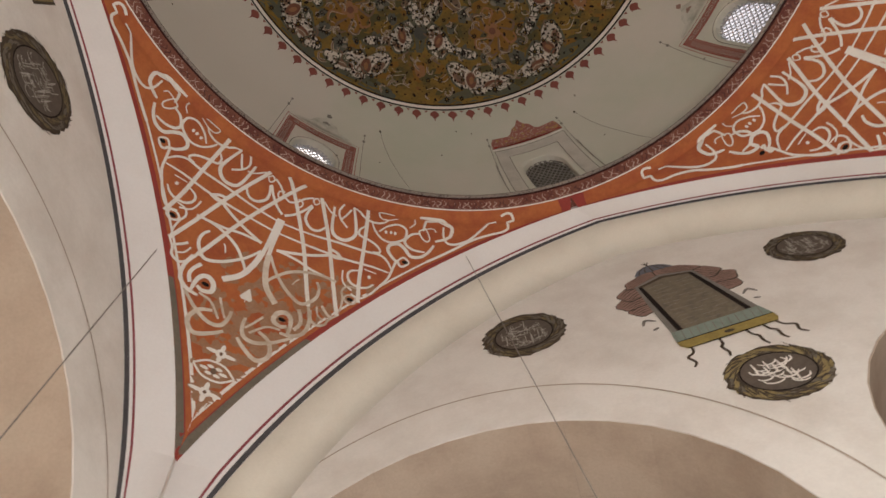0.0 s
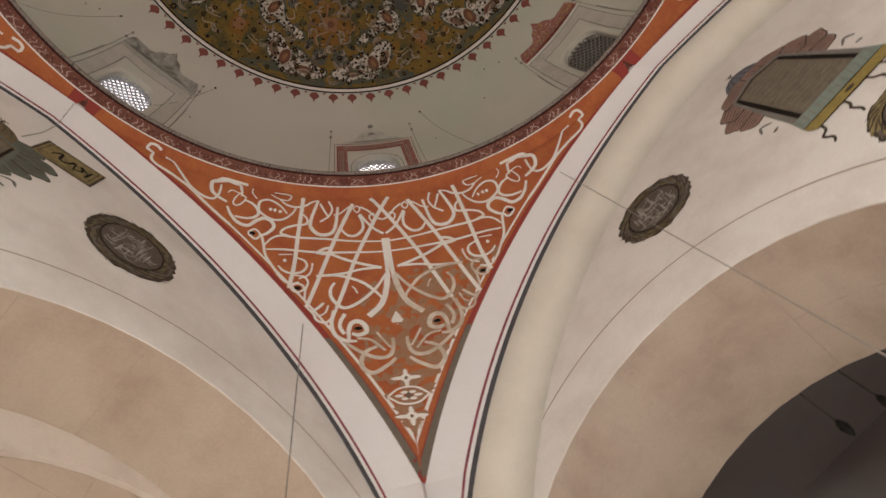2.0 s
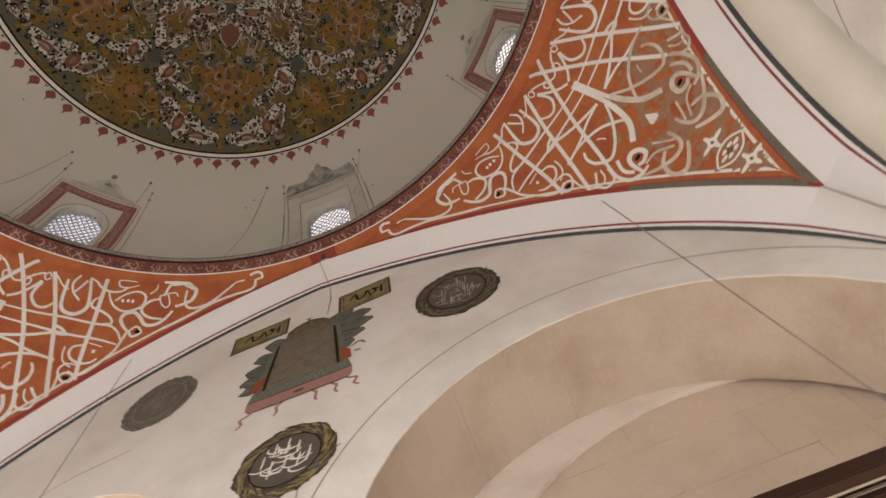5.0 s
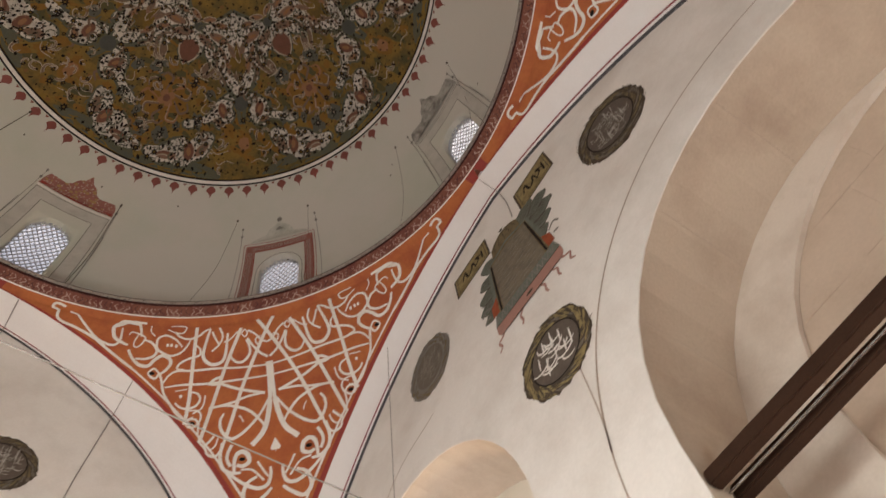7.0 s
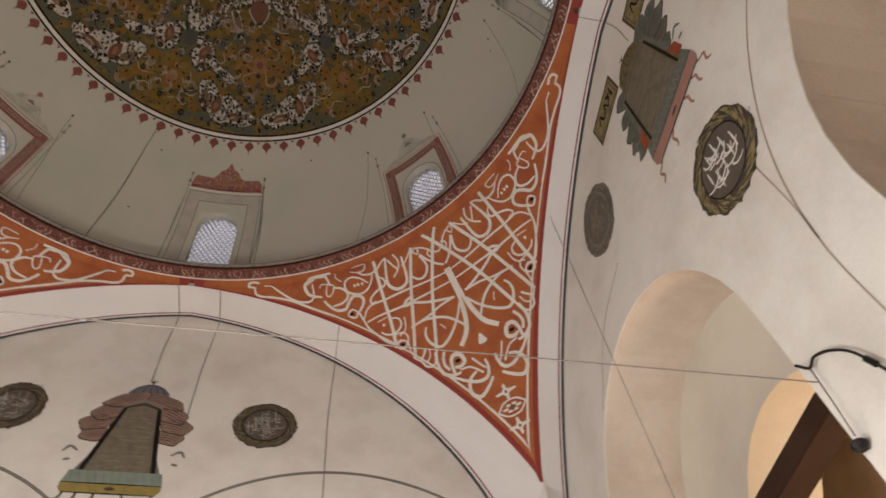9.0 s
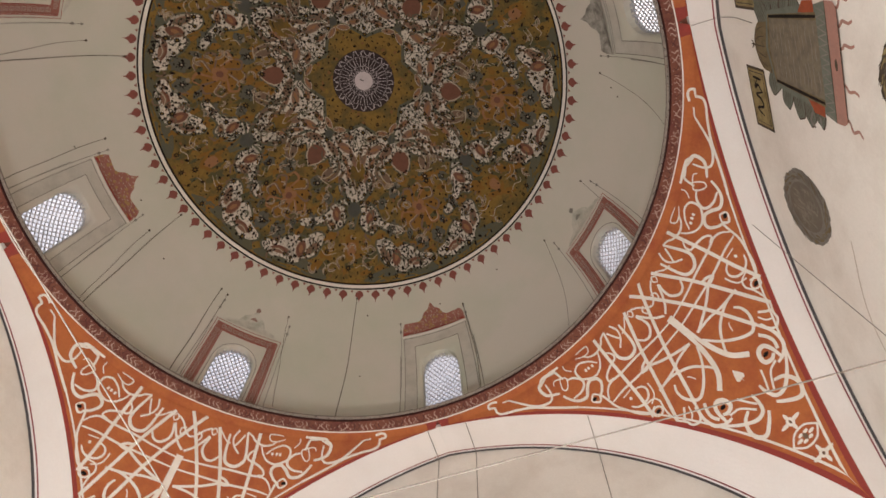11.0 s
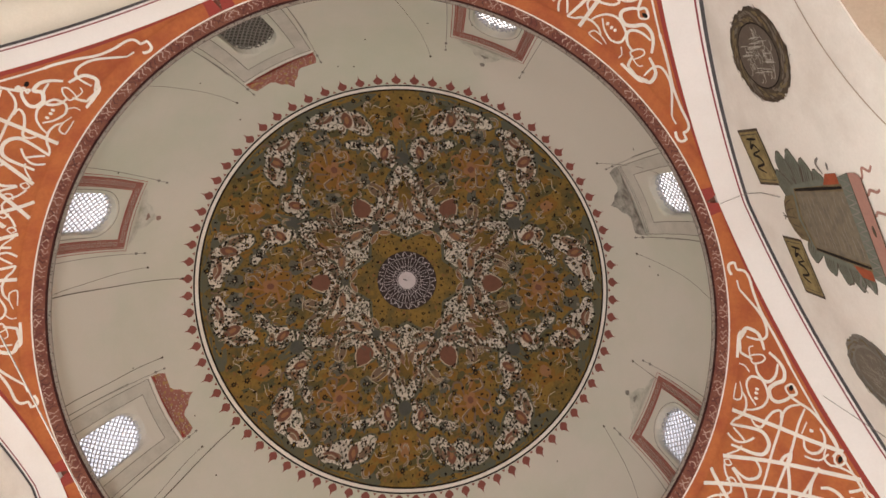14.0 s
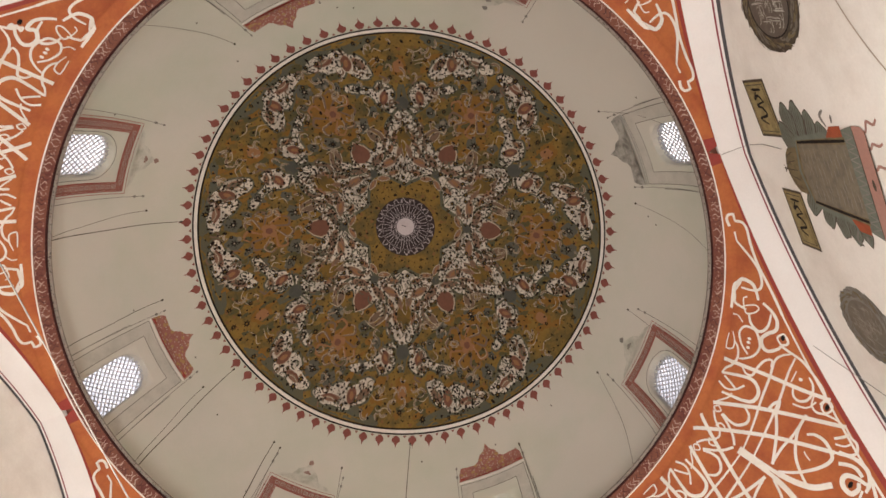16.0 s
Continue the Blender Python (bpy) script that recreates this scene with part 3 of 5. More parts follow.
PIECE = {"white": ("cartouche", FLORAL), "teal": ("stem", TEAL), "petal": ("petal", PETAL), "rose": ("petal", DUSTY), "orange": ("flower_head", ORPETAL), "boss": ("boss", BOSS), "olive": ("ogee_leaf", OGEE),
         "edge": ("outline", OLIVEGREY), "cream": ("highlight", CREAMLINE), "ink": ("ink_line", INK), "blush": ("blossom", BLUSH), "brown": ("scroll", SCROLL)}


def piece(kind, fill, *args, **kw):
    """One painted piece of the crown as a part of its own."""
    bm = bmesh.new()
    fill(bm, *args, **kw)
    part(PIECE[kind][0], bm, PIECE[kind][1], ornament)


def closed(pts, step=5):
    """A closed smooth outline in sector coordinates (distance from the axis, degrees)."""
    n = len(pts)
    q = smooth_line([pts[-2], pts[-1]] + list(pts) + [pts[0], pts[1]], step)
    return q[2 * step:(n + 2) * step]


OUTER_WHITE = ((4.28, 20.5), (4.55, 19.6), (4.78, 18), (4.86, 15.4), (5.0, 13.6), (5.07, 8), (5.03, 3.5), (4.93, 0.9), (4.80, 1.2), (4.74, 4.2), (4.54, 6.5), (4.43, 9), (4.38, 11), (4.5, 13.2), (4.29, 15), (4.19, 18))
LOBE_WHITE = ((3.42, 28.0), (3.62, 26.2), (3.76, 27.6), (4.0, 25.4), (4.11, 21.5), (3.96, 18.5), (4.13, 14), (4.20, 9.8), (4.05, 9.0), (3.96, 13), (3.78, 17.2), (3.55, 18.6), (3.40, 21), (3.25, 25))
RING_EDGE = ((0, 2.80), (3, 2.72), (6, 2.52), (8.5, 2.36), (11, 2.46), (14, 2.72), (16.5, 2.64), (19, 2.78), (21, 3.05), (24, 3.16), (27, 3.32), (30, 3.36))


def star_edge(ph):
    return 1.25 + 0.53 * max(0, 1 - abs(ph) / 30) ** 1.15


def ring_edge(ph):
    return float(np.interp(abs(ph), [p for p, r in RING_EDGE], [r for p, r in RING_EDGE]))


def inside(poly, r, p):
    hit = False
    for (r0, p0), (r1, p1) in zip(poly, poly[1:] + poly[:1]):
        if (p0 > p) != (p1 > p) and r < (r1 - r0) * (p - p0) / (p1 - p0) + r0:
            hit = not hit
    return hit


OUTER_POLY, LOBE_POLY = [tuple(q) for q in closed(OUTER_WHITE)], [tuple(q) for q in closed(LOBE_WHITE)]


def on_white(rho, phi):
    """Whether a place lies on the white floral ground."""
    p = abs((phi + 30) % 60 - 30)
    return star_edge(p) < rho < ring_edge(p) or inside(OUTER_POLY, rho, p) or inside(LOBE_POLY, rho, p)


def clear_of(rho, phi):
    """Whether a place lies clear of the larger petals, bosses and leaves."""
    p = abs((phi + 30) % 60 - 30)
    x, y = rho * math.cos(radians(p)), rho * math.sin(radians(p))
    for r, a, d in ((2.44, 0, 0.27), (2.30, 30, 0.23), (2.58, 30, 0.24), (3.51, 30, 0.18), (3.68, 22.5, 0.15), (4.68, 13.3, 0.16), (4.86, 7, 0.13), (1.93, 17, 0.15), (1.78, 0, 0.10), (3.70, 0, 0.2)):
        if math.dist((x, y), (r * math.cos(radians(a)), r * math.sin(radians(a)))) < d:
            return False
    return True


for s6 in range(6):
    a6 = 60 * s6

    def ln(kind, pts, width, lift=0.0185, taper=0.0, m=1):
        piece(kind, ribbon, dome_xy, [local(r, a6 + m * p) for r, p in pts], width, taper=taper, lift=lift)

    # white ground round the star
    rows, rim = [], []
    for k in range(49):
        ph = -30 + 60 * k / 48
        i_, o_ = star_edge(ph), ring_edge(ph) + 0.025 * math.sin(k * 2.1)
        rows.append([dome_xy(*local(i_ + (o_ - i_) * f, ph + a6), 0.010) for f in [j / 12 for j in range(13)]])
        rim.append((o_, ph))
    piece("white", grid, rows)
    ln("edge", rim, 0.05, 0.0105)
    # dark star round the centre
    ln("edge", [(star_edge(ph) - 0.03, ph) for ph in (-30, -22, -14, -7, -2, 0, 2, 7, 14, 22, 30)], 0.09, 0.012)
    for m in (-1, 1):
        def pl(kind, rho, phi, along, across, turn=0.0, lift=0.0195, wob=0.0, point=1.0):
            piece(kind, patch, dome_xy, leaf(rho, a6 + m * phi, along, across, m * turn, wob=wob, point=point, seed=int(rho * 100 + phi)), lift)

        pl("edge", 5.0, 12, 0.15, 1.10, 0, 0.008, 0.05)
        for poly in (OUTER_POLY, LOBE_POLY):
            piece("white", patch, dome_xy, [local(r, a6 + m * p) for r, p in poly], 0.0105)
            c = np.mean(np.array(poly), axis=0)
            ln("edge", list(poly)[::4] + [poly[0]], 0.055, 0.0112, m=m)
        # grey-green stems
        ln("edge", ((1.80, 1), (1.98, 7), (2.06, 13), (2.20, 16.5), (2.45, 16.2), (2.62, 14)), 0.085, 0.0178, 0.3, m)
        ln("edge", ((3.45, 29), (3.22, 25), (2.95, 22), (2.72, 20)), 0.10, 0.0178, 0.3, m)
        ln("edge", ((3.55, 28.5), (3.72, 28.8), (4.0, 29.5)), 0.10, 0.0178, 0.2, m)
        ln("edge", ((3.46, 28), (3.40, 24), (3.38, 20.5)), 0.06, 0.0180, 0.5, m)
        # brown scrolls between the ring and the rosettes
        ln("brown", ((2.30, 14.0), (2.42, 17.2), (2.70, 17.0), (2.92, 13.5), (2.90, 9.5)), 0.10, 0.0188, 0.5, m)
        ln("brown", ((2.48, 25), (2.62, 21), (2.82, 20), (3.02, 23)), 0.10, 0.0189, 0.5, m)
        ln("cream", ((2.32, 15.2), (2.43, 18.3), (2.72, 18.0), (2.95, 14.0)), 0.0210, 0.0200, 0.5, m)
        ln("cream", ((2.36, 13.2), (2.46, 15.6), (2.68, 15.4), (2.86, 12.5)), 0.0190, 0.0201, 0.5, m)
        ln("cream", ((3.02, 15), (2.98, 11), (2.90, 7)), 0.024, 0.0202, 0.7, m)
        ln("brown", ((4.25, 22.5), (4.10, 24.5), (3.85, 17.0), (3.70, 16)), 0.07, 0.0098, 0.5, m)
        ln("cream", ((3.55, 15.5), (3.72, 14.0), (3.80, 16), (3.72, 17.6)), 0.0210, 0.0202, 0.6, m)
        ln("cream", ((3.30, 13.0), (3.42, 15.0), (3.55, 14.2)), 0.0210, 0.0202, 0.6, m)
        ln("cream", ((4.58, 25.5), (4.66, 22), (4.55, 19.8)), 0.018, 0.0203, 0.6, m)
        ln("cream", ((4.50, 25.0), (4.57, 22.6), (4.48, 20.8)), 0.012, 0.0203, 0.6, m)
        ln("cream", ((4.86, 27.5), (4.80, 25), (4.88, 23), (4.82, 22)), 0.0190, 0.0203, 0.6, m)
        # petals
        for rho, phi, al, ac, tu in ((3.68, 22.5, 0.19, 0.11, 20), (4.68, 13.3, 0.19, 0.13, 10), (1.94, 17.5, 0.27, 0.10, 72), (2.30, 20.5, 0.19, 0.06, 35)):
            pl("cream", rho, phi, al + 0.018, ac + 0.018, tu, 0.0190, 0.0, 1.2)
            pl("rose" if rho < 2.4 else "petal", rho, phi, al, ac, tu, 0.0198, 0.03, 1.2)
            pl("blush", rho, phi, al * 0.5, ac * 0.42, tu + 12, 0.0204, 0.05)
        for j, (rho, phi, al, ac, tu) in enumerate(((2.08, 8.5, 0.25, 0.10, 62), (1.62, 18, 0.17, 0.075, 84), (2.74, 12, 0.21, 0.085, -28), (2.62, 24.5, 0.20, 0.075, 12),
                                                    (4.60, 17, 0.20, 0.09, -42), (3.95, 21.5, 0.15, 0.07, 68), (2.22, 26.5, 0.19, 0.065, 22), (1.54, 6.5, 0.17, 0.065, -68))):
            pl("cream", rho, phi, al + 0.02, ac + 0.02, tu, 0.0189 + 0.0001 * j, 0.05, 1.3)
            pl("brown" if j % 3 == 2 else "rose", rho, phi, al, ac, tu, 0.0207 + 0.0001 * j, 0.06, 1.3)
            pl("blush" if j % 2 else "brown", rho, phi, al * 0.55, ac * 0.40, tu + 14, 0.0220 + 0.0001 * j, 0.08)
        pl("rose", 4.86, 7.2, 0.08, 0.24, 8, 0.0198, 0.06, 1.0)
        ln("petal", ((4.90, 10.5), (4.80, 7.0), (4.90, 4.0)), 0.05, 0.0206, 0.6, m)
        ln("cream", ((4.95, 10.0), (4.86, 7.0), (4.94, 4.4)), 0.0190, 0.0208, 0.6, m)
        # grey-green posies round the rosettes
        for rho, phi, r in ((4.02, 13.5, 0.16), (3.08, 9.0, 0.19), (4.50, 3.2, 0.17), (4.22, 7.0, 0.10), (3.35, 16.5, 0.12)):
            pl("teal", rho, phi, r * 1.25, r, 30, 0.0118, 0.3)
            x, y = local(rho, a6 + m * phi)
            star = [(x + r * (0.62 if j % 2 else 0.27) * math.cos(j * math.tau / 14), y + r * (0.62 if j % 2 else 0.27) * math.sin(j * math.tau / 14)) for j in range(14)]
            piece("ink", patch, dome_xy, star, 0.0200)
            pl("cream", rho, phi, r * 0.13, r * 0.13, 0, 0.0208)
        # fine trellis over the ring
        for pts in (((1.34, 26), (1.62, 18), (1.84, 21)), ((1.40, 22), (1.72, 27), (1.95, 30)), ((1.5, 16), (1.74, 12), (1.92, 10)), ((1.36, 29), (1.66, 23), (1.75, 12))):
            ln("edge", pts, 0.0210, 0.0192, m=m)
    # heart-shaped petals and ogee leaves
    for grow, kind, li in ((0.03, "cream", 0.0192), (0.0, "petal", 0.0200)):
        piece(kind, patch, dome_xy, [local(r, a6 + p) for r, p in ((2.80 + grow, 0), (2.60, 4.0 + 30 * grow), (2.42, 5.9 + 30 * grow), (2.26, 5.2 + 25 * grow), (2.15 - grow, 0), (2.26, -5.2 - 25 * grow), (2.42, -5.9 - 30 * grow), (2.60, -4.0 - 30 * grow))], li)
    for grow, kind, li in ((0.06, "brown", 0.0194), (0.03, "cream", 0.0199), (0.0, "olive", 0.0204)):
        piece(kind, patch, dome_xy, [local(r, a6 + 30 + p) for r, p in ((3.0 + grow, 0), (2.82, 2.2 + 22 * grow), (2.62, 5.6 + 24 * grow), (2.42, 4.6 + 24 * grow), (2.22, 2.0 + 20 * grow), (2.02 - grow, 0), (2.22, -2.0 - 20 * grow), (2.42, -4.6 - 24 * grow), (2.62, -5.6 - 24 * grow), (2.82, -2.2 - 22 * grow))], li)
    ln("ink", ((2.66, 27.0), (2.80, 30.0), (2.66, 33.0)), 0.03, 0.0212, 0.5)
    ln("cream", ((2.20, 30.5), (2.38, 31.4), (2.52, 29.2), (2.44, 28.2)), 0.0210, 0.0212, 0.5)
    for r, rr, li in ((1.78, 0.105, 0.0215), (3.51, 0.175, 0.0215)):
        a = a6 + (0 if r < 2 else 30)
        piece("edge", patch, dome_xy, leaf(r, a, rr + 0.025, rr + 0.025), li - 0.0008)
        piece("boss", patch, dome_xy, leaf(r, a, rr, rr), li)
    # rosette: orange lobes, dusty petals and a dark heart
    cx, cy = local(3.70, a6)
    for k in range(8):
        q = k * math.tau / 8 + 0.2
        piece("orange", patch, dome_xy, disc(cx + 0.36 * math.cos(q), cy + 0.36 * math.sin(q), 0.23, 0.20, 10, 0.22, k + s6), 0.0085 + 0.0002 * k)
    for k in range(4):
        q = k * math.tau / 4 + radians(a6 + ROSE_AZ + 45)
        piece("blush", patch, dome_xy, disc(cx + 0.12 * math.cos(q), cy + 0.12 * math.sin(q), 0.10, 0.10, 10, 0.15, k), 0.0122 + 0.0003 * k)
    for k in range(9):  # rosy scrolls that turn about the rosette
        q = k * math.tau / 9 + 0.4 * s6
        arm = [(cx + r * math.cos(q + b), cy + r * math.sin(q + b)) for r, b in ((0.20, 0), (0.34, 0.35), (0.50, 0.45), (0.60, 0.15), (0.52, -0.12))]
        piece("brown" if k % 3 else "blush", ribbon, dome_xy, arm, 0.065, taper=0.6, lift=0.0128 + 0.0003 * k)
        if k % 2:
            piece("cream", ribbon, dome_xy, [(x + 0.02, y + 0.02) for x, y in arm], 0.014, taper=0.6, lift=0.0170 + 0.0002 * k)
    piece("petal", patch, dome_xy, leaf(3.70, a6, 0.085, 0.085, 20, wob=0.1), 0.0190)
    piece("orange", patch, dome_xy, leaf(4.44, a6 + 29.5, 0.24, 0.22, wob=0.2), 0.0088)
    piece("blush", patch, dome_xy, leaf(4.44, a6 + 29.5, 0.15, 0.14, wob=0.15), 0.0175)
# florets, leaves and curls strewn over the grounds
ink, curl, gold = bmesh.new(), bmesh.new(), bmesh.new()
rnd = random.Random(7)
spots = []
for k in range(26000):
    rho, ph = 5.09 * math.sqrt(rnd.uniform(0.035, 1)), rnd.uniform(0, 360)
    cx, cy = local(rho, ph)
    white_here = on_white(rho, ph)
    if not clear_of(rho, ph):
        continue
    big = rnd.random() < (0.42 if white_here else 0.30)
    r = rnd.uniform(0.055, 0.10) if big else rnd.uniform(0.02, 0.046)
    gap = r * (1.25 if white_here else 2.6 if big else 4.6)
    if any(abs(cx - x) < gap + g and abs(cy - y) < gap + g and math.dist((cx, cy), (x, y)) < gap + g for x, y, g in spots):
        continue
    spots.append((cx, cy, r * 0.62))
    a0 = rnd.uniform(0, 6.28)
    if big:
        o = [(cx + r * (1.0 if j % 2 else 0.52) * math.cos(a0 + j * math.tau / 14), cy + r * (1.0 if j % 2 else 0.52) * math.sin(a0 + j * math.tau / 14)) for j in range(14)]
        patch(gold, dome_xy, disc(cx, cy, r * 0.28, r * 0.28, 6), 0.0264)
    else:
        lo, wi = r * rnd.uniform(0.9, 1.5), r * rnd.uniform(0.6, 0.9)
        o = [(cx + lo * math.cos(t) * math.cos(a0) - wi * math.sin(t) * math.sin(a0), cy + lo * math.cos(t) * math.sin(a0) + wi * math.sin(t) * math.cos(a0)) for t in [j * math.tau / 6 for j in range(6)]]
    patch(ink, dome_xy, o, 0.0250)
swirl, haze, glow, vine = bmesh.new(), bmesh.new(), bmesh.new(), bmesh.new()


def crook(bm, cx, cy, size, a0, width, lift, hand=1):
    """A hooked tendril: a stem that rolls up at its end."""
    pts = []
    for t in (0, 0.2, 0.4, 0.6, 0.8, 1.0):
        w = a0 + hand * (0.2 + 4.2 * t * t)
        r = size * (1 - 0.62 * t)
        pts.append((cx + r * math.cos(w), cy + r * math.sin(w)))
    ribbon(bm, dome_xy, pts, width, taper=0.55, lift=lift)


for k in range(2300):
    rho, ph = 5.02 * math.sqrt(rnd.uniform(0.1, 1)), rnd.uniform(0, 360)
    cx, cy = local(rho, ph)
    if not clear_of(rho, ph):
        continue
    a0, hand = rnd.uniform(0, 6.28), rnd.choice((-1, 1))
    if on_white(rho, ph):  # vines and rosy tendrils on the white ground
        if k % 4 == 0:
            crook(swirl, cx, cy, rnd.uniform(0.10, 0.17), a0, rnd.uniform(0.035, 0.06), 0.0212 + 0.000001 * k, hand)
        else:
            crook(vine, cx, cy, rnd.uniform(0.08, 0.18), a0, rnd.uniform(0.016, 0.036), 0.0222 + 0.000001 * k, hand)
    elif k % 3 == 0:   # dusky and glowing clouds of colour on the ochre
        patch(haze if k % 2 else glow, dome_xy, disc(cx, cy, rnd.uniform(0.07, 0.2), rnd.uniform(0.04, 0.1), 10, 0.45, k), 0.0088 + 0.000002 * k)
    elif k % 3 == 1 and k % 2:
        size = rnd.uniform(0.08, 0.17)
        crook(swirl, cx, cy, size, a0, 0.05, 0.0212 + 0.000001 * k, hand)
        crook(curl, cx, cy, size * 1.22, a0, 0.013, 0.0236 + 0.000001 * k, hand)
        crook(curl, cx, cy, size * 0.8, a0, 0.012, 0.0236 + 0.000001 * k, hand)
tagged(part("tendril_scatter", swirl, SCROLL, ornament, "dusty brown painted tendrils"), kind="stuff")
tagged(part("vine_scatter", vine, OLIVEGREY, ornament, "thin grey-green painted vines"), kind="stuff")
tagged(part("foliage_cloud", haze, MOSS, ornament), kind="stuff")
tagged(part("rust_cloud", glow, ORPETAL, ornament), kind="stuff")
tagged(part("floret_scatter", ink, INK, ornament, "small black painted florets"), kind="stuff")
tagged(part("floret_heart_scatter", gold, OGEE, ornament), kind="stuff")
tagged(part("curl_scatter", curl, CREAMLINE, ornament, "pale painted curls"), kind="stuff")
# centre medallion
bm = bmesh.new()
patch(bm, dome_xy, disc(0, 0, 0.86, 0.86, 48), 0.026)
med = part("medallion", bm, PLUM, ornament, "dark round medallion with white radial script")
bm = bmesh.new()
rnd = random.Random(12)
for k in range(20):  # tall looped letters and the ring of script round them
    a = k * 18
    ribbon(bm, dome_xy, [local(0.64, a - 5.5), local(0.47, a - 4.5), local(0.43, a), local(0.47, a + 4.5), local(0.64, a + 5.5)], 0.011, lift=0.033)
    l, h = rnd.uniform(3, 9), rnd.uniform(0.0, 0.05)
    ribbon(bm, dome_xy, [local(0.70, a - 7), local(0.82 - h, a - 6), local(0.83, a - rnd.uniform(0, 3)), local(0.74 + h, a + 1), local(0.71, a + l)], 0.015, lift=0.0335)
    if k % 3:
        ribbon(bm, dome_xy, [local(0.71, a + 8), local(0.83 - h, a + 10)], 0.015, lift=0.0338)
for k in range(14):
    x, y = local(0.345, k * 360 / 14)
    ribbon(bm, dome_xy, [(x + 0.046 * math.cos(t * math.tau / 8), y + 0.046 * math.sin(t * math.tau / 8)) for t in range(9)], 0.010, lift=0.0332)
for r in (0.285, 0.41, 0.67):
    ribbon(bm, dome_xy, [local(r, k * 10) for k in range(37)], 0.010, curved=False, lift=0.0345)
patch(bm, dome_xy, disc(0, 0, 0.26, 0.26, 24), 0.0355)
part("script", bm, LILAC, med)
# hook for a lamp chain at the crown
bm = bmesh.new()
tube(bm, [(0.0, 0.0, 21.44), (0.0, 0.02, 21.36), (0.03, 0.06, 21.30), (0.07, 0.08, 21.34)], 0.012)
mesh_ob("ceiling_hook", bm, IRON, label="small black iron hook at the dome's crown", category="hook")
# tulip border
bm = bmesh.new()
for k in range(76):
    a = k * 360 / 76
    def tp(u, v, lift=0.0):
        return dome_pz(5.31 + v, a + math.degrees(u / 5.4), lift)
    patch(bm, tp, [(-0.03, 0.0), (0.03, 0.0), (0.105, 0.05), (0.115, 0.10), (0.06, 0.125), (0.018, 0.165), (0.0, 0.225), (-0.018, 0.165), (-0.06, 0.125), (-0.115, 0.10), (-0.105, 0.05)], 0.008)
    patch(bm, tp, [(0.165, 0.0), (0.26, 0.0), (0.212, 0.045)], 0.008)
part("tulip_border", bm, mat("faded_red", (0.25, 0.085, 0.07), vary=0.15, scale=3.0), ornament, "row of small red tulips round the crown")

# ---- dome windows ----
def on_dome(az):
    def to3d(u, z, lift=0.0):
        r = math.sqrt(max(DOME_R ** 2 - (z - DOME_Z) ** 2, 0.01))
        k = (DOME_R - lift) / DOME_R
        a = radians(az) + u / 6.35
        return (r * k * math.cos(a), r * k * math.sin(a), DOME_Z + (z - DOME_Z) * k)
    return to3d


FRAME_RED = mat("red_meander", (0.30, 0.125, 0.10), vary=0.15, scale=3.0)
speckle(FRAME_RED, 30.0, 0.16, (0.40, 0.28, 0.23))
CREST_RED = mat("red_crest", (0.33, 0.14, 0.115), vary=0.15, scale=4.0)
speckle(CREST_RED, 17.0, 0.26, (0.46, 0.37, 0.30), (0.36, 0.22, 0.10))
WORNGREY = mat("worn_grey", (0.40, 0.38, 0.34), vary=0.15, scale=4.5, tint=(0.15, 0.14, 0.125), amount=1.0)
SMUDGE = mat("grey_smudge", (0.55, 0.53, 0.47), vary=0.08, scale=4.0, tint=(0.36, 0.36, 0.30), amount=0.9)
BARE = mat("bare_grey_plaster", (0.54, 0.51, 0.455), vary=0.06, scale=2.5, tint=(0.43, 0.41, 0.36), amount=0.8)
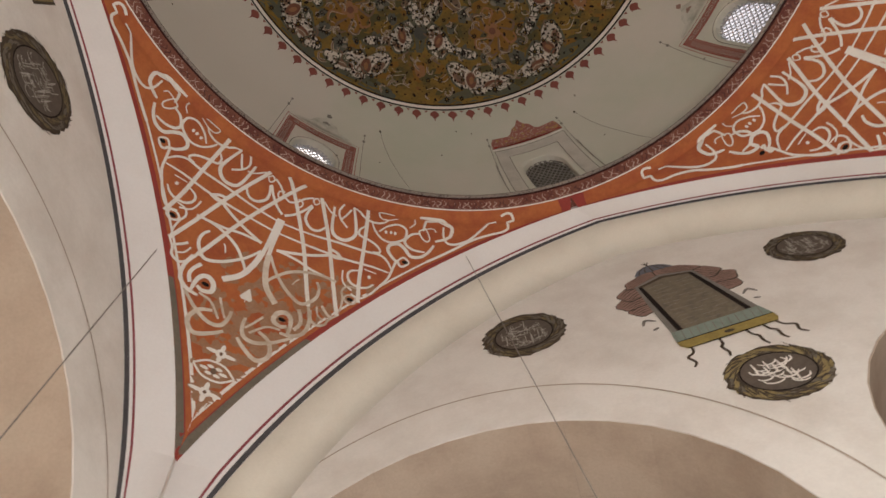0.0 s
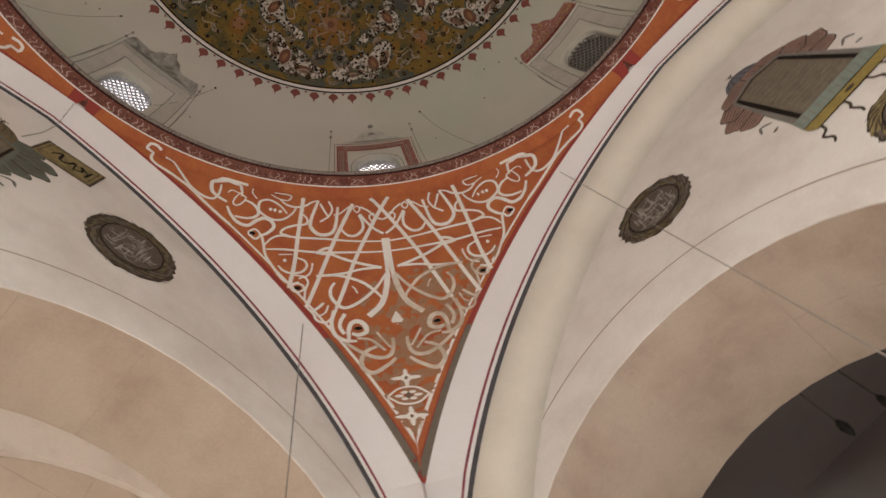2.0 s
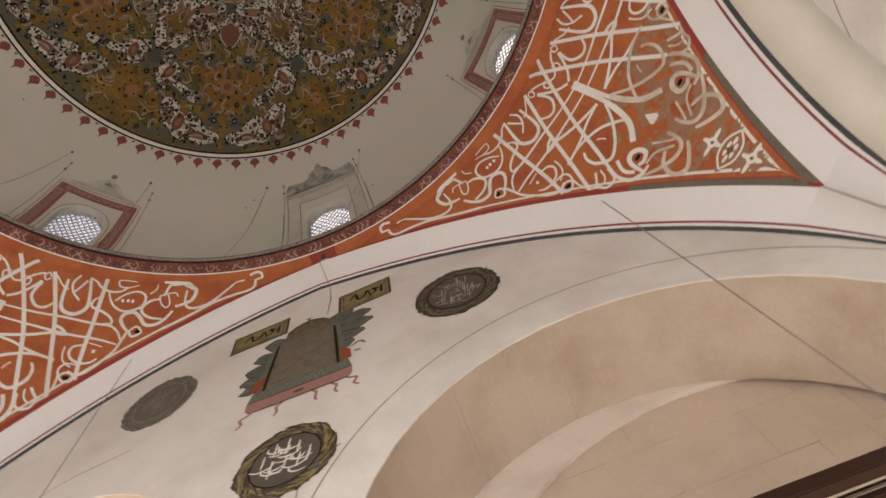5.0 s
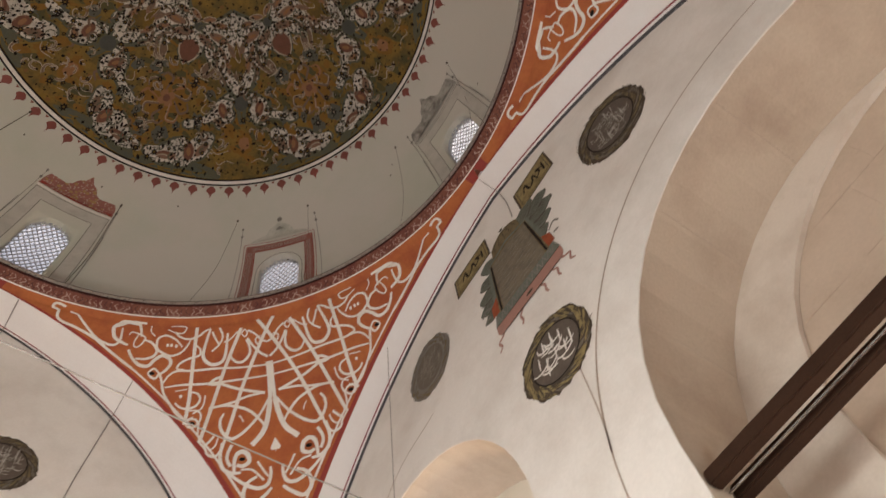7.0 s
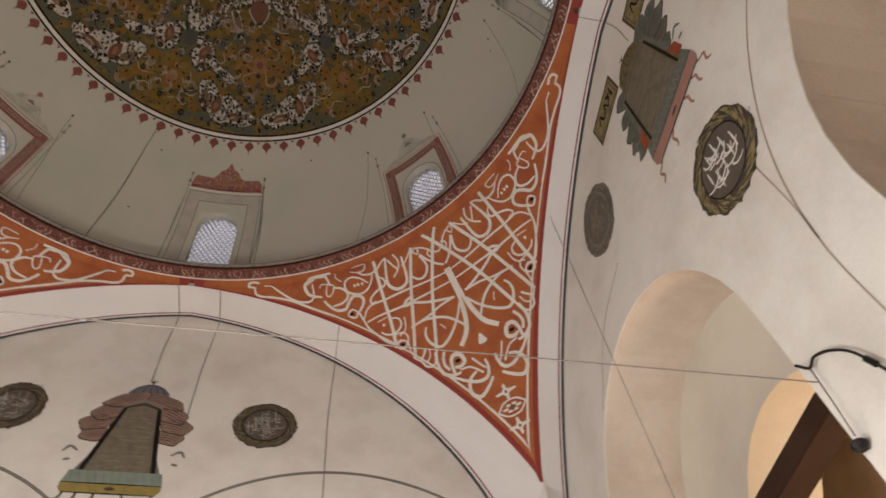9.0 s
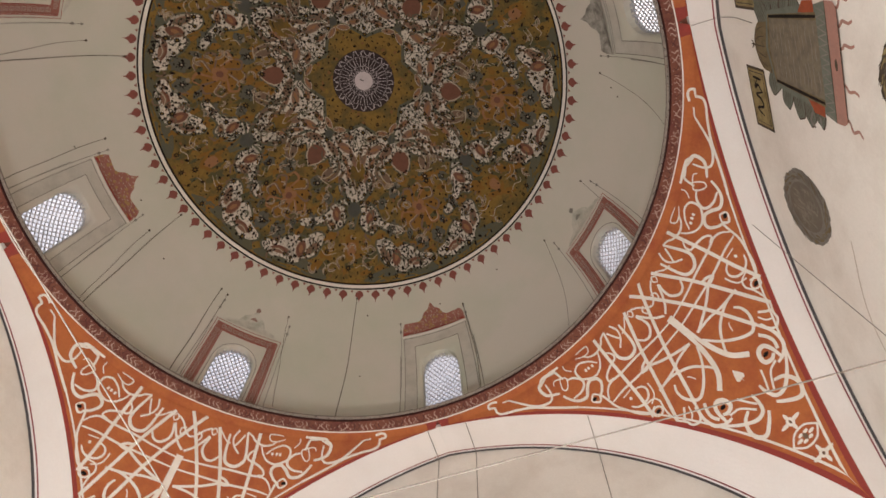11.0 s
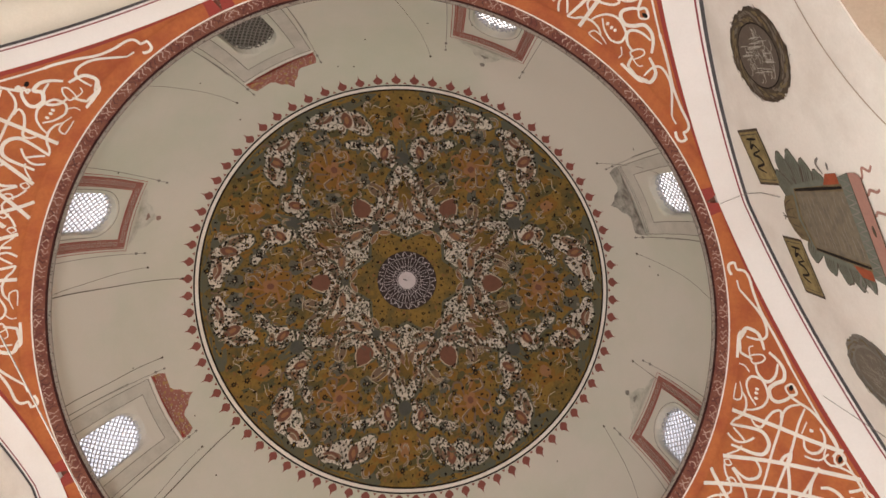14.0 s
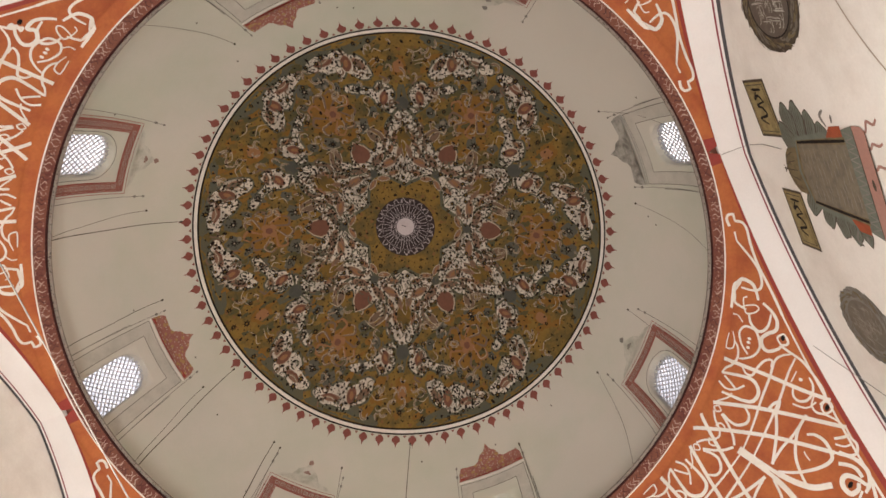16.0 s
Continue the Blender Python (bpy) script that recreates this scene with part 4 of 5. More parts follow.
for i, (az, kind) in enumerate(WINDOWS):
    to = on_dome(az)
    dark_one, grey_one = i == 2, i == 4
    top, half = (16.72, 0.47) if kind == "A" else (16.95, 0.47)
    lab = ("arched window with a red painted meander frame" if kind == "A" else "dark latticed arched window under a red painted crest" if dark_one
           else "arched lattice window under a grey worn painted crest" if grey_one else "arched lattice window under a red painted crest")
    win = empty("window_%d" % (i + 1), to(0, 15.9), lab, "window", kind="structure")
    inv = Matrix.Translation(-Vector(to(0, 15.9)))
    ca, sa = math.cos(radians(az)), math.sin(radians(az))

    def put(name, bm, material, label=""):
        bmesh.ops.transform(bm, matrix=inv, verts=bm.verts)
        return part(name, bm, material, win, label)

    def flat(u, w, z):
        return (w * ca - u * sa, w * sa + u * ca, z)

    # glass and lattice set into the opening, just behind the plaster
    bm = bmesh.new()
    o = opening(0, half + 0.03, top - 0.55, top + 0.03, n=14, low=14.93)
    mid = bm.verts.new(to(0, 15.9, -0.17))
    v0 = [bm.verts.new(to(u, z, -0.17)) for u, z in o]
    for j in range(len(v0)):
        bm.faces.new((v0[j], v0[(j + 1) % len(v0)], mid))
    pane = put("pane", bm, DARKGRILLE if dark_one else GLASS)
    pane.visible_shadow = False
    bm = bmesh.new()
    for sgn in (-1, 1):
        for k in range(-20, 21):
            c = k * 0.115
            run = []
            for j in range(61):
                z = 14.95 + j * 0.035
                u = c + sgn * (z - 15.9) * 0.72
                zt = top - 0.55 + 0.55 * math.sqrt(max(0, 1 - (u / half) ** 2)) if abs(u) < half else 0
                if abs(u) < half and z < zt:
                    run.append((u, z))
            if len(run) > 3:
                tube(bm, [to(*run[0], -0.12), to(*run[len(run) // 2], -0.12), to(*run[-1], -0.12)], 0.015, 5)
    tube(bm, [to(u, z, -0.11) for u, z in opening(0, half - 0.01, top - 0.55, top - 0.01, n=14, low=14.95)], 0.022, 5)
    put("lattice", bm, GREYP if dark_one else GRILLE, "diamond lattice")
    # painted surrounds
    if kind == "A":
        bm = bmesh.new()
        for pts, w in (([(-0.70, 14.85), (-0.70, 17.13)], 0.17), ([(0.70, 14.85), (0.70, 17.13)], 0.17), ([(-0.785, 17.05), (0.785, 17.05)], 0.17)):
            ribbon(bm, to, pts, w, False, lift=0.006 if w < 1 and pts[0][0] == pts[1][0] else 0.009)
        put("painted_frame", bm, FRAME_RED, "red meander band")
        bm = bmesh.new()
        keys = [(sg * 0.70, 14.95 + 0.15 * k, 1) for sg in (-1, 1) for k in range(14)] + [(-0.60 + 0.15 * k, 17.05, 0) for k in range(9)]
        for u, z, up in keys:  # pale key pattern along the band
            q = [(-0.05, -0.045), (-0.05, 0.045), (0.045, 0.045), (0.045, -0.03), (-0.012, -0.03), (-0.012, 0.015)]
            ribbon(bm, to, [(u + (b if up else a), z + (a if up else b)) for a, b in q], 0.013, False, lift=0.0135)
        tagged(put("meander", bm, GREYPALE, "pale key pattern"), kind="stuff")
        bm = bmesh.new()
        for d, w in ((0.80, 0.02), (0.60, 0.02), (0.86, 0.012)):
            t_ = 17.145 if d == 0.80 else 16.955 if d == 0.60 else 17.22
            ribbon(bm, to, [(-d, 14.85), (-d, t_)], w, False, lift=0.011), ribbon(bm, to, [(d, 14.85), (d, t_)], w, False, lift=0.011)
            ribbon(bm, to, [(-d, t_), (d, t_)], w, False, lift=0.0125)
        put("frame_lines", bm, RUST)
        bm = bmesh.new()
        ribbon(bm, to, [(u, z) for u, z in opening(0, half + 0.055, top - 0.55, top + 0.06, n=14, low=14.95)], 0.016, False, lift=0.0065)
        put("arch_line", bm, GREYP)
        bm = bmesh.new()
        patch(bm, to, [(-0.72, 17.26), (0.72, 17.26), (0.62, 17.36), (0.36, 17.44), (0.26, 17.62), (0.08, 17.74), (0.0, 17.88), (-0.08, 17.74), (-0.26, 17.62), (-0.36, 17.44), (-0.62, 17.36)], 0.005)
        put("crest", bm, SMUDGE, "faded grey crest")
        bm = bmesh.new()
        for c in ((0, 17.86, 0.065), (0, 17.60, 0.05), (-0.06, 17.58, 0.03), (0.06, 17.58, 0.03)):
            patch(bm, to, disc(c[0], c[1], c[2], c[2], 10, 0.2, 3), 0.009)
        put("crest_florets", bm, ROSE if i in (1, 7) else GREYP)
    else:
        bm = bmesh.new()
        for pts in ([(-0.73, 14.85), (-0.73, 17.42)], [(0.73, 14.85), (0.73, 17.42)]):
            ribbon(bm, to, pts, 0.26, False, lift=0.006)
        ribbon(bm, to, [(-0.86, 17.36), (0.86, 17.36)], 0.24, False, lift=0.008)
        put("painted_frame", bm, BARE, "pale grey painted band")
        bm = bmesh.new()
        for d, t_ in ((0.87, 17.49), (0.59, 17.23), (0.98, 17.0)):
            ribbon(bm, to, [(-d, 14.85), (-d, t_)], 0.016, False, lift=0.011), ribbon(bm, to, [(d, 14.85), (d, t_)], 0.016, False, lift=0.011)
            if d < 0.9:
                ribbon(bm, to, [(-d, t_), (d, t_)], 0.016, False, lift=0.0125)
        put("frame_lines", bm, GREYP)
        bm = bmesh.new()
        ribbon(bm, to, [(-0.90, 17.55), (0.90, 17.55)], 0.045, False, lift=0.008)
        put("crest_line", bm, GREYPALE if grey_one else CALLI)
        bm = bmesh.new()
        pts = [(-0.90, 17.58), (0.90, 17.58), (0.88, 17.80), (0.82, 17.93), (0.76, 17.74), (0.55, 17.72), (0.48, 17.88), (0.32, 17.98), (0.24, 18.12), (0.10, 18.20), (0.0, 18.36)]
        patch(bm, to, pts + [(-u, z) for u, z in pts[2:-1]][::-1], 0.006)
        put("crest", bm, WORNGREY if grey_one else CREST_RED, "worn grey lobed crest" if grey_one else "red lobed crest")
        if not grey_one:
            bm = bmesh.new()
            ribbon(bm, to, [(-0.86, 17.63), (0.86, 17.63)], 0.07, False, lift=0.010)
            put("crest_base", bm, RUST)
    # pins beside the window
    bm = bmesh.new()
    for u in (-1.0, 1.0):
        zt = 17.72 if kind == "A" else 17.95
        ribbon(bm, to, [(u * 0.99, 15.0), (u * 0.94, zt)], 0.013, False, lift=0.0065)
        patch(bm, to, disc(u * 0.94, zt, 0.028, 0.04, 8), 0.0085)
        patch(bm, to, disc(u * 0.945, zt - 0.22, 0.035, 0.045, 8), 0.0087)
    put("pin_lines", bm, GREYP, "thin dark pinned lines")

# hairline cables and small bolts on the dome
bm = bmesh.new()
rnd = random.Random(5)
HAIRLINES = ((32.1, 17.84, 29.2, 15.0, 0.010), (10.1, 17.98, 9.5, 15.0, 0.014), (-168.7, 18.02, -160.5, 15.0, 0.009), (168.4, 18.09, 176.8, 15.8, 0.010), (-143.2, 18.0, -140.7, 15.0, 0.010),
             (122.3, 18.02, 113.5, 15.1, 0.009), (76.5, 17.86, 69.2, 15.0, 0.009), (-53.5, 17.96, -56.8, 15.2, 0.010), (-37.4, 17.88, -38.0, 15.0, 0.012), (-99.5, 17.98, -99.2, 15.0, 0.014), (-126.1, 17.99, -119.6, 15.0, 0.010), (-13.3, 17.84, -14.9, 15.0, 0.011))
LEADS = ((28.7, 18.68, 28.9, 15.0), (-15.1, 18.66, -15.8, 15.0), (-35.4, 17.93, -35.9, 15.0), (-70.5, 18.71, -69.3, 15.0))
for a0, z0, a1, z1, wd in HAIRLINES + tuple(q + (0.019,) for q in LEADS):
    def fall(f, side, lift=0.0):
        a, z = a0 + (a1 - a0) * f, z0 + (z1 - z0) * f
        return on_dome(a)(side + 0.012 * math.sin(9 * f), z, lift)
    left, right = [[fall(k / 24, sg * wd / 2, 0.0105) for k in range(25)] for sg in (-1, 1)]
    grid(bm, [left, right])
    patch(bm, on_dome(a0), disc(0, z0, 0.03, 0.035, 8), 0.0112)
tagged(part("hairline_cracks", bm, BROWN, ornament, "thin cables and cracks on the plaster"), kind="stuff")
bm = bmesh.new()
for k in range(26):
    az, z = rnd.uniform(0, 360), rnd.uniform(16.2, 18.4)
    patch(bm, on_dome(az), disc(0, z, 0.022, 0.022, 8), 0.006)
tagged(part("bolt_scatter", bm, BROWN, ornament), kind="stuff")

# ---- calligraphy on the pendentives ----
# strokes of the script, letter group by letter group: width, then control points as metres from the axis and height
FLOURISH = (
    (0.070, [(2.54, 14.41), (2.83, 14.41), (3.08, 14.36), (3.29, 14.21), (3.25, 14.05), (3.12, 13.98), (2.93, 13.93)]),
    (0.055, [(3.25, 14.21), (3.00, 14.35), (2.80, 14.35), (2.74, 14.23), (2.69, 14.09)]),
    (0.031, [(2.96, 14.09), (2.90, 14.15), (2.71, 14.12), (2.61, 14.07), (2.67, 13.96), (2.76, 13.91), (2.82, 13.96), (2.78, 14.08), (2.71, 14.17)]),
    (0.023, [(2.52, 14.32), (2.52, 14.20), (2.41, 14.11)]),
    (0.070, [(2.90, 13.86), (2.78, 13.73), (2.63, 13.64), (2.45, 13.63), (2.29, 13.73), (2.16, 13.80), (2.01, 13.76), (1.97, 13.67), (2.06, 13.56), (2.15, 13.51)]),
    (0.055, [(2.64, 14.04), (2.46, 14.00), (2.33, 13.89), (2.36, 13.80), (2.51, 13.74), (2.72, 13.73)]),
)
CROWN = (
    (0.050, [(4.13, 14.37), (3.97, 14.20), (3.63, 13.99), (3.38, 13.91), (3.19, 13.91), (3.11, 14.01), (3.12, 14.20)]),
    (0.047, [(1.77, 13.94), (1.92, 14.06), (2.13, 14.13), (2.29, 14.07), (2.29, 13.93), (2.20, 13.86), (2.00, 13.80), (1.81, 13.84), (1.68, 13.95), (1.62, 14.05)]),
    (0.031, [(2.02, 14.34), (1.81, 14.35), (1.73, 14.28), (1.78, 14.18), (1.94, 14.18), (2.12, 14.24)]),
    (0.047, [(1.94, 14.18), (1.82, 14.10), (1.63, 14.07), (1.44, 14.12), (1.34, 14.19), (1.20, 14.24)]),
    (0.047, [(2.15, 13.51), (2.24, 13.58), (2.35, 13.58), (2.41, 13.51), (2.31, 13.44), (2.20, 13.45), (2.15, 13.51), (2.09, 13.39), (2.02, 13.21), (1.89, 13.05), (1.74, 12.88), (1.59, 12.78), (1.44, 12.82)]),
    (0.047, [(1.48, 13.96), (1.40, 13.89), (1.41, 13.80), (1.59, 13.76), (1.77, 13.69), (1.83, 13.60), (1.70, 13.58)]),
)
UPRIGHTS = (
    (0.047, [(2.06, 13.37), (1.97, 13.49), (1.82, 13.56), (1.55, 13.56), (1.06, 13.57), (0.57, 13.54), (0.00, 13.51)]),
    (0.047, [(2.02, 13.30), (1.70, 13.34), (1.23, 13.34), (0.66, 13.35), (0.01, 13.34)]),
    (0.070, [(1.50, 14.28), (1.53, 13.63), (1.54, 13.11), (1.58, 12.71)]),
    (0.070, [(0.54, 14.19), (0.87, 13.60), (1.08, 13.07), (1.30, 12.41)]),
    (0.070, [(-0.18, 14.33), (0.21, 13.80), (0.56, 13.21), (0.86, 12.42)]),
    (0.070, [(1.21, 14.23), (1.32, 13.90), (1.32, 13.75), (1.17, 13.64), (0.97, 13.66), (0.88, 13.79), (0.83, 14.13)]),
    (0.055, [(0.79, 13.75), (0.67, 13.64), (0.52, 13.63), (0.39, 13.73), (0.38, 13.85), (0.44, 13.98)]),
)
TEETH = (
    (0.039, [(1.17, 14.18), (1.09, 14.05), (1.02, 13.96)]),
    (0.039, [(1.01, 14.24), (0.94, 14.09), (1.00, 13.96), (1.16, 13.85)]),
    (0.031, [(0.91, 13.98), (0.79, 14.01), (0.61, 14.14)]),
    (0.031, [(0.54, 14.09), (0.47, 14.15), (0.41, 14.09), (0.47, 14.03), (0.54, 14.09)]),
    (0.039, [(0.40, 14.13), (0.25, 14.05), (0.12, 13.93), (-0.00, 13.88)]),
    (0.047, [(0.42, 14.00), (0.30, 13.85), (0.16, 13.72), (0.02, 13.64)]),
    (0.031, [(0.14, 14.00), (0.24, 13.96), (0.22, 13.88), (0.13, 13.86)]),
)
ZIGZAG = (
    (0.055, [(1.20, 13.32), (1.08, 13.40), (0.93, 13.43)]),
    (0.039, [(1.20, 13.33), (1.07, 13.31), (0.96, 13.35)]),
    (0.055, [(0.99, 13.33), (0.65, 13.21), (0.13, 13.07)]),
    (0.047, [(0.13, 13.08), (0.47, 13.06), (0.74, 13.00), (1.18, 12.94)]),
    (0.055, [(1.18, 12.94), (0.83, 12.96), (0.47, 12.85), (0.25, 12.66), (0.17, 12.54)]),
    (0.062, [(0.08, 12.96), (0.25, 12.74), (0.51, 12.52), (0.72, 12.42), (0.84, 12.47), (0.94, 12.60), (0.95, 12.74), (0.89, 12.84)]),
    (0.023, [(0.62, 12.78), (0.58, 12.74), (0.54, 12.66)]),
)
SIDE = (
    (0.047, [(1.54, 13.23), (1.39, 13.19), (1.34, 13.10), (1.41, 13.00), (1.56, 12.96), (1.70, 12.99), (1.79, 13.06)]),
    (0.031, [(1.25, 13.16), (1.26, 13.05), (1.31, 12.95), (1.45, 12.88)]),
    (0.039, [(1.53, 12.93), (1.37, 12.92), (1.30, 12.83), (1.33, 12.71), (1.33, 12.56), (1.29, 12.43)]),
    (0.039, [(1.55, 12.70), (1.51, 12.78), (1.41, 12.79), (1.35, 12.73), (1.40, 12.67), (1.49, 12.66), (1.55, 12.70)]),
    (0.047, [(1.30, 12.42), (1.19, 12.31), (1.14, 12.21), (1.02, 12.17), (0.94, 12.24), (0.91, 12.38)]),
    (0.047, [(1.05, 12.50), (1.12, 12.42), (1.21, 12.34)]),
    (0.031, [(0.98, 12.46), (1.02, 12.34), (1.11, 12.27)]),
    (0.023, [(1.81, 13.24), (1.59, 13.27)]),
)
FOOT = (
    (0.070, [(0.86, 12.42), (0.93, 12.18), (0.88, 11.97), (0.73, 11.87), (0.58, 11.86)]),
    (0.062, [(0.74, 12.32), (0.80, 12.20), (0.81, 12.09), (0.75, 11.98)]),
    (0.086, [(0.69, 11.88), (0.69, 12.05), (0.65, 12.16), (0.56, 12.19), (0.47, 12.13), (0.45, 12.01), (0.56, 11.96), (0.65, 11.99)]),
    (0.070, [(0.77, 11.86), (0.54, 11.68), (0.32, 11.57), (0.16, 11.60), (0.10, 11.75), (0.10, 11.88)]),
    (0.078, [(0.09, 11.54), (0.21, 11.43), (0.39, 11.32), (0.51, 11.39), (0.54, 11.52), (0.47, 11.68), (0.32, 11.76)]),
    (0.039, [(0.31, 12.00), (0.22, 11.85), (0.14, 11.73)]),
    (0.039, [(0.58, 11.91), (0.39, 11.87), (0.21, 11.68)]),
)
STEM = ((0.075, [(0.036, 13.56), (0.036, 13.10), (0.06, 12.80)]), (0.10, [(0.05, 12.95), (0.10, 12.70), (0.20, 12.46), (0.40, 12.27)]))
STROKES = FLOURISH + CROWN + UPRIGHTS + TEETH + ZIGZAG + SIDE + FOOT + STEM


def low(z):
    return z if z < 14.29 else 14.29 + (z - 14.29) * 0.4


def brush(bm, to, pts, width, taper=0.0, lift=0.0):
    """A stroke of even width on a curved surface, along control points."""
    q = smooth_line(pts) if len(pts) > 2 else [np.array(pts[0]) + (np.array(pts[1]) - np.array(pts[0])) * k / 9 for k in range(10)]
    mid = [Vector(to(c[0], c[1], lift)) for c in q]
    left, right, n = [], [], len(q)
    for k, (c, p) in enumerate(zip(q, mid)):
        along = mid[min(k + 1, n - 1)] - mid[max(k - 1, 0)]
        zz = min(c[1], 14.39)
        face = (Vector(to(c[0] + 0.02, zz, lift)) - Vector(to(c[0] - 0.02, zz, lift))).cross(Vector(to(c[0], zz + 0.02, lift)) - Vector(to(c[0], zz - 0.02, lift)))
        side = face.cross(along).normalized() * width / 2 * (1 - taper * abs(2 * k / (n - 1) - 1) ** 2)
        left.append(p + side), right.append(p - side)
    grid(bm, [left, right])


HOOK = ((2.69, 13.575), (2.82, 13.635), (3.27, 13.83), (3.65, 13.978), (4.05, 14.07), (4.34, 14.11), (4.48, 14.17), (4.50, 14.29), (4.45, 14.37), (4.34, 14.39), (4.22, 14.37))
for i, ob in enumerate(pend):
    to = pend_xz[i]
    reach = 0.92 if i == 3 else 0.98
    for m in (-1, 1):
        bm = bmesh.new()
        brush(bm, to, [(m * x * (1 - (1 - reach) * min(1, max(0, x - 2.9))), z) for x, z in HOOK], 0.05, lift=0.0075)
        part("white_line", bm, CALLI, ob)
    for m in (-1, 1):
        for k, (w, pts) in enumerate(STROKES):
            bm = bmesh.new()
            brush(bm, to, [(m * x * (reach if x > 2.3 else 1), low(z)) for x, z in pts], w, 0.35 if len(pts) > 4 else 0.0, 0.010 + 0.0005 * (k % 11) + (0.0002 if m > 0 else 0))
            mid = sum(z for x, z in pts) / len(pts)
            part("brush_stroke", bm, FADED if i == 0 and mid < (12.95 if m < 0 else 12.0) else CALLI, ob)
        for x, z in ((2.08, 13.97), (2.0, 13.97), (1.9, 13.96), (1.70, 13.16)):
            bm = bmesh.new()
            patch(bm, to, disc(m * x, z, 0.03, 0.03, 8), 0.010)
            part("dot", bm, CALLI, ob)
    for zc, wide, tall, up in ((11.20, 0.19, 0.15, 1), (10.57, 0.19, 0.16, -1)):  # starry flowers above the tip
        for a, l in ((0, wide), (180, wide), (90, tall), (270, tall), (45, 0.07), (135, 0.07), (225, 0.07), (315, 0.07)):
            c, s_ = math.cos(radians(a)), math.sin(radians(a))
            o = [(l * (0.5 - 0.5 * math.cos(t * math.tau / 12)) * c - 0.030 * math.sin(t * math.tau / 12) * s_,
                  zc + l * (0.5 - 0.5 * math.cos(t * math.tau / 12)) * s_ + 0.030 * math.sin(t * math.tau / 12) * c) for t in range(12)]
            bm = bmesh.new()
            patch(bm, to, o, 0.0098 + 0.00008 * (a // 45))
            part("flower_petal", bm, CALLI, ob)
        bm = bmesh.new()
        patch(bm, to, disc(0, zc, 0.022, 0.03, 8), 0.0112)
        part("flower_heart", bm, SCROLL, ob)
    bm = bmesh.new()  # the lens-shaped flower between them
    for m in (-1, 1):
        brush(bm, to, [(-0.25, 10.91), (-0.10, 10.91 + m * 0.125), (0.10, 10.91 + m * 0.125), (0.25, 10.91)], 0.035, 0.0, 0.0100)
    part("flower_rim", bm, CALLI, ob)
    for a in range(0, 360, 60):
        c, s_ = math.cos(radians(a)), math.sin(radians(a))
        bm = bmesh.new()
        patch(bm, to, disc(0.085 * c + 0.03 * c * abs(c), 10.91 + 0.06 * s_, 0.035 + 0.02 * abs(c), 0.026, 8), 0.0103)
        part("flower_petal", bm, CALLI, ob)
    bm = bmesh.new()
    patch(bm, to, disc(0, 10.91, 0.04, 0.05, 10), 0.0112)
    part("flower_heart", bm, SCROLL, ob)
    bm = bmesh.new()
    patch(bm, to, [(0, 12.33), (0.05, 12.25), (0.09, 12.17), (0.06, 12.13), (0.01, 12.14), (0, 12.09), (-0.01, 12.14), (-0.06, 12.13), (-0.09, 12.17), (-0.05, 12.25)], 0.0098)
    part("spade_leaf", bm, CALLI, ob)
    for x, z in ((2.30, 13.515), (-2.30, 13.515), (0.56, 12.07), (-0.56, 12.07), (1.45, 12.72), (-1.45, 12.72)):
        bm = bmesh.new()
        patch(bm, to, disc(x, z, 0.055, 0.03, 10), 0.0165)
        part("ink_dot", bm, INK, ob)
    if i == 0:  # flaked plaster towards the north arch and the tip
        bm = bmesh.new()
        rnd = random.Random(3)
        for k in range(420):
            z = rnd.uniform(10.0, 13.0)
            x = rnd.gauss(-0.25 - max(0, z - 11.4) * 0.45, 0.42 + 0.1 * max(0, z - 11))
            h = half_width(EDGE, z)
            lim = (math.atan2(6.87, h) - math.atan2(h, 6.87)) * 3.75 - 0.22
            if abs(x) < lim:
                patch(bm, to, disc(x, z, rnd.uniform(0.03, 0.11), rnd.uniform(0.03, 0.09), 9, 0.5, k), 0.0074 + 0.000003 * k)
        tagged(part("flaked_patches", bm, mat("bare_plaster", (0.33, 0.17, 0.095), vary=0.2, scale=6, tint=(0.36, 0.25, 0.18)), ob, "flaked brown plaster"), kind="stuff")

# ---- wall paintings on the lunettes ----
def on_wall(s):
    def to3d(u, z, lift=0.0):
        return side_pt(s, u, WALL[s] - 0.002 - lift, z)
    return to3d


def shape(name, root, s, outline, material, lift, label=""):
    bm = bmesh.new()
    to = on_wall(s)
    patch(bm, lambda a, b, l: Vector(to(a, b, l)) - root.location, outline, lift)
    return part(name, bm, material, root, label)


def strokes(name, root, s, lines, width, material, lift, taper=0.5, label=""):
    to = on_wall(s)
    few = len(lines) < 7
    bm = None
    for k, l in enumerate(lines):
        bm = bmesh.new() if few or bm is None else bm
        ribbon(bm, lambda a, b, f: Vector(to(a, b, f)) - root.location, l, width, len(l) > 2, taper=taper, lift=lift + 0.0004 * (k % 5))
        if few:
            part(name, bm, material, root, label)
    if not few:
        tagged(part(name, bm, material, root, label), kind="stuff")


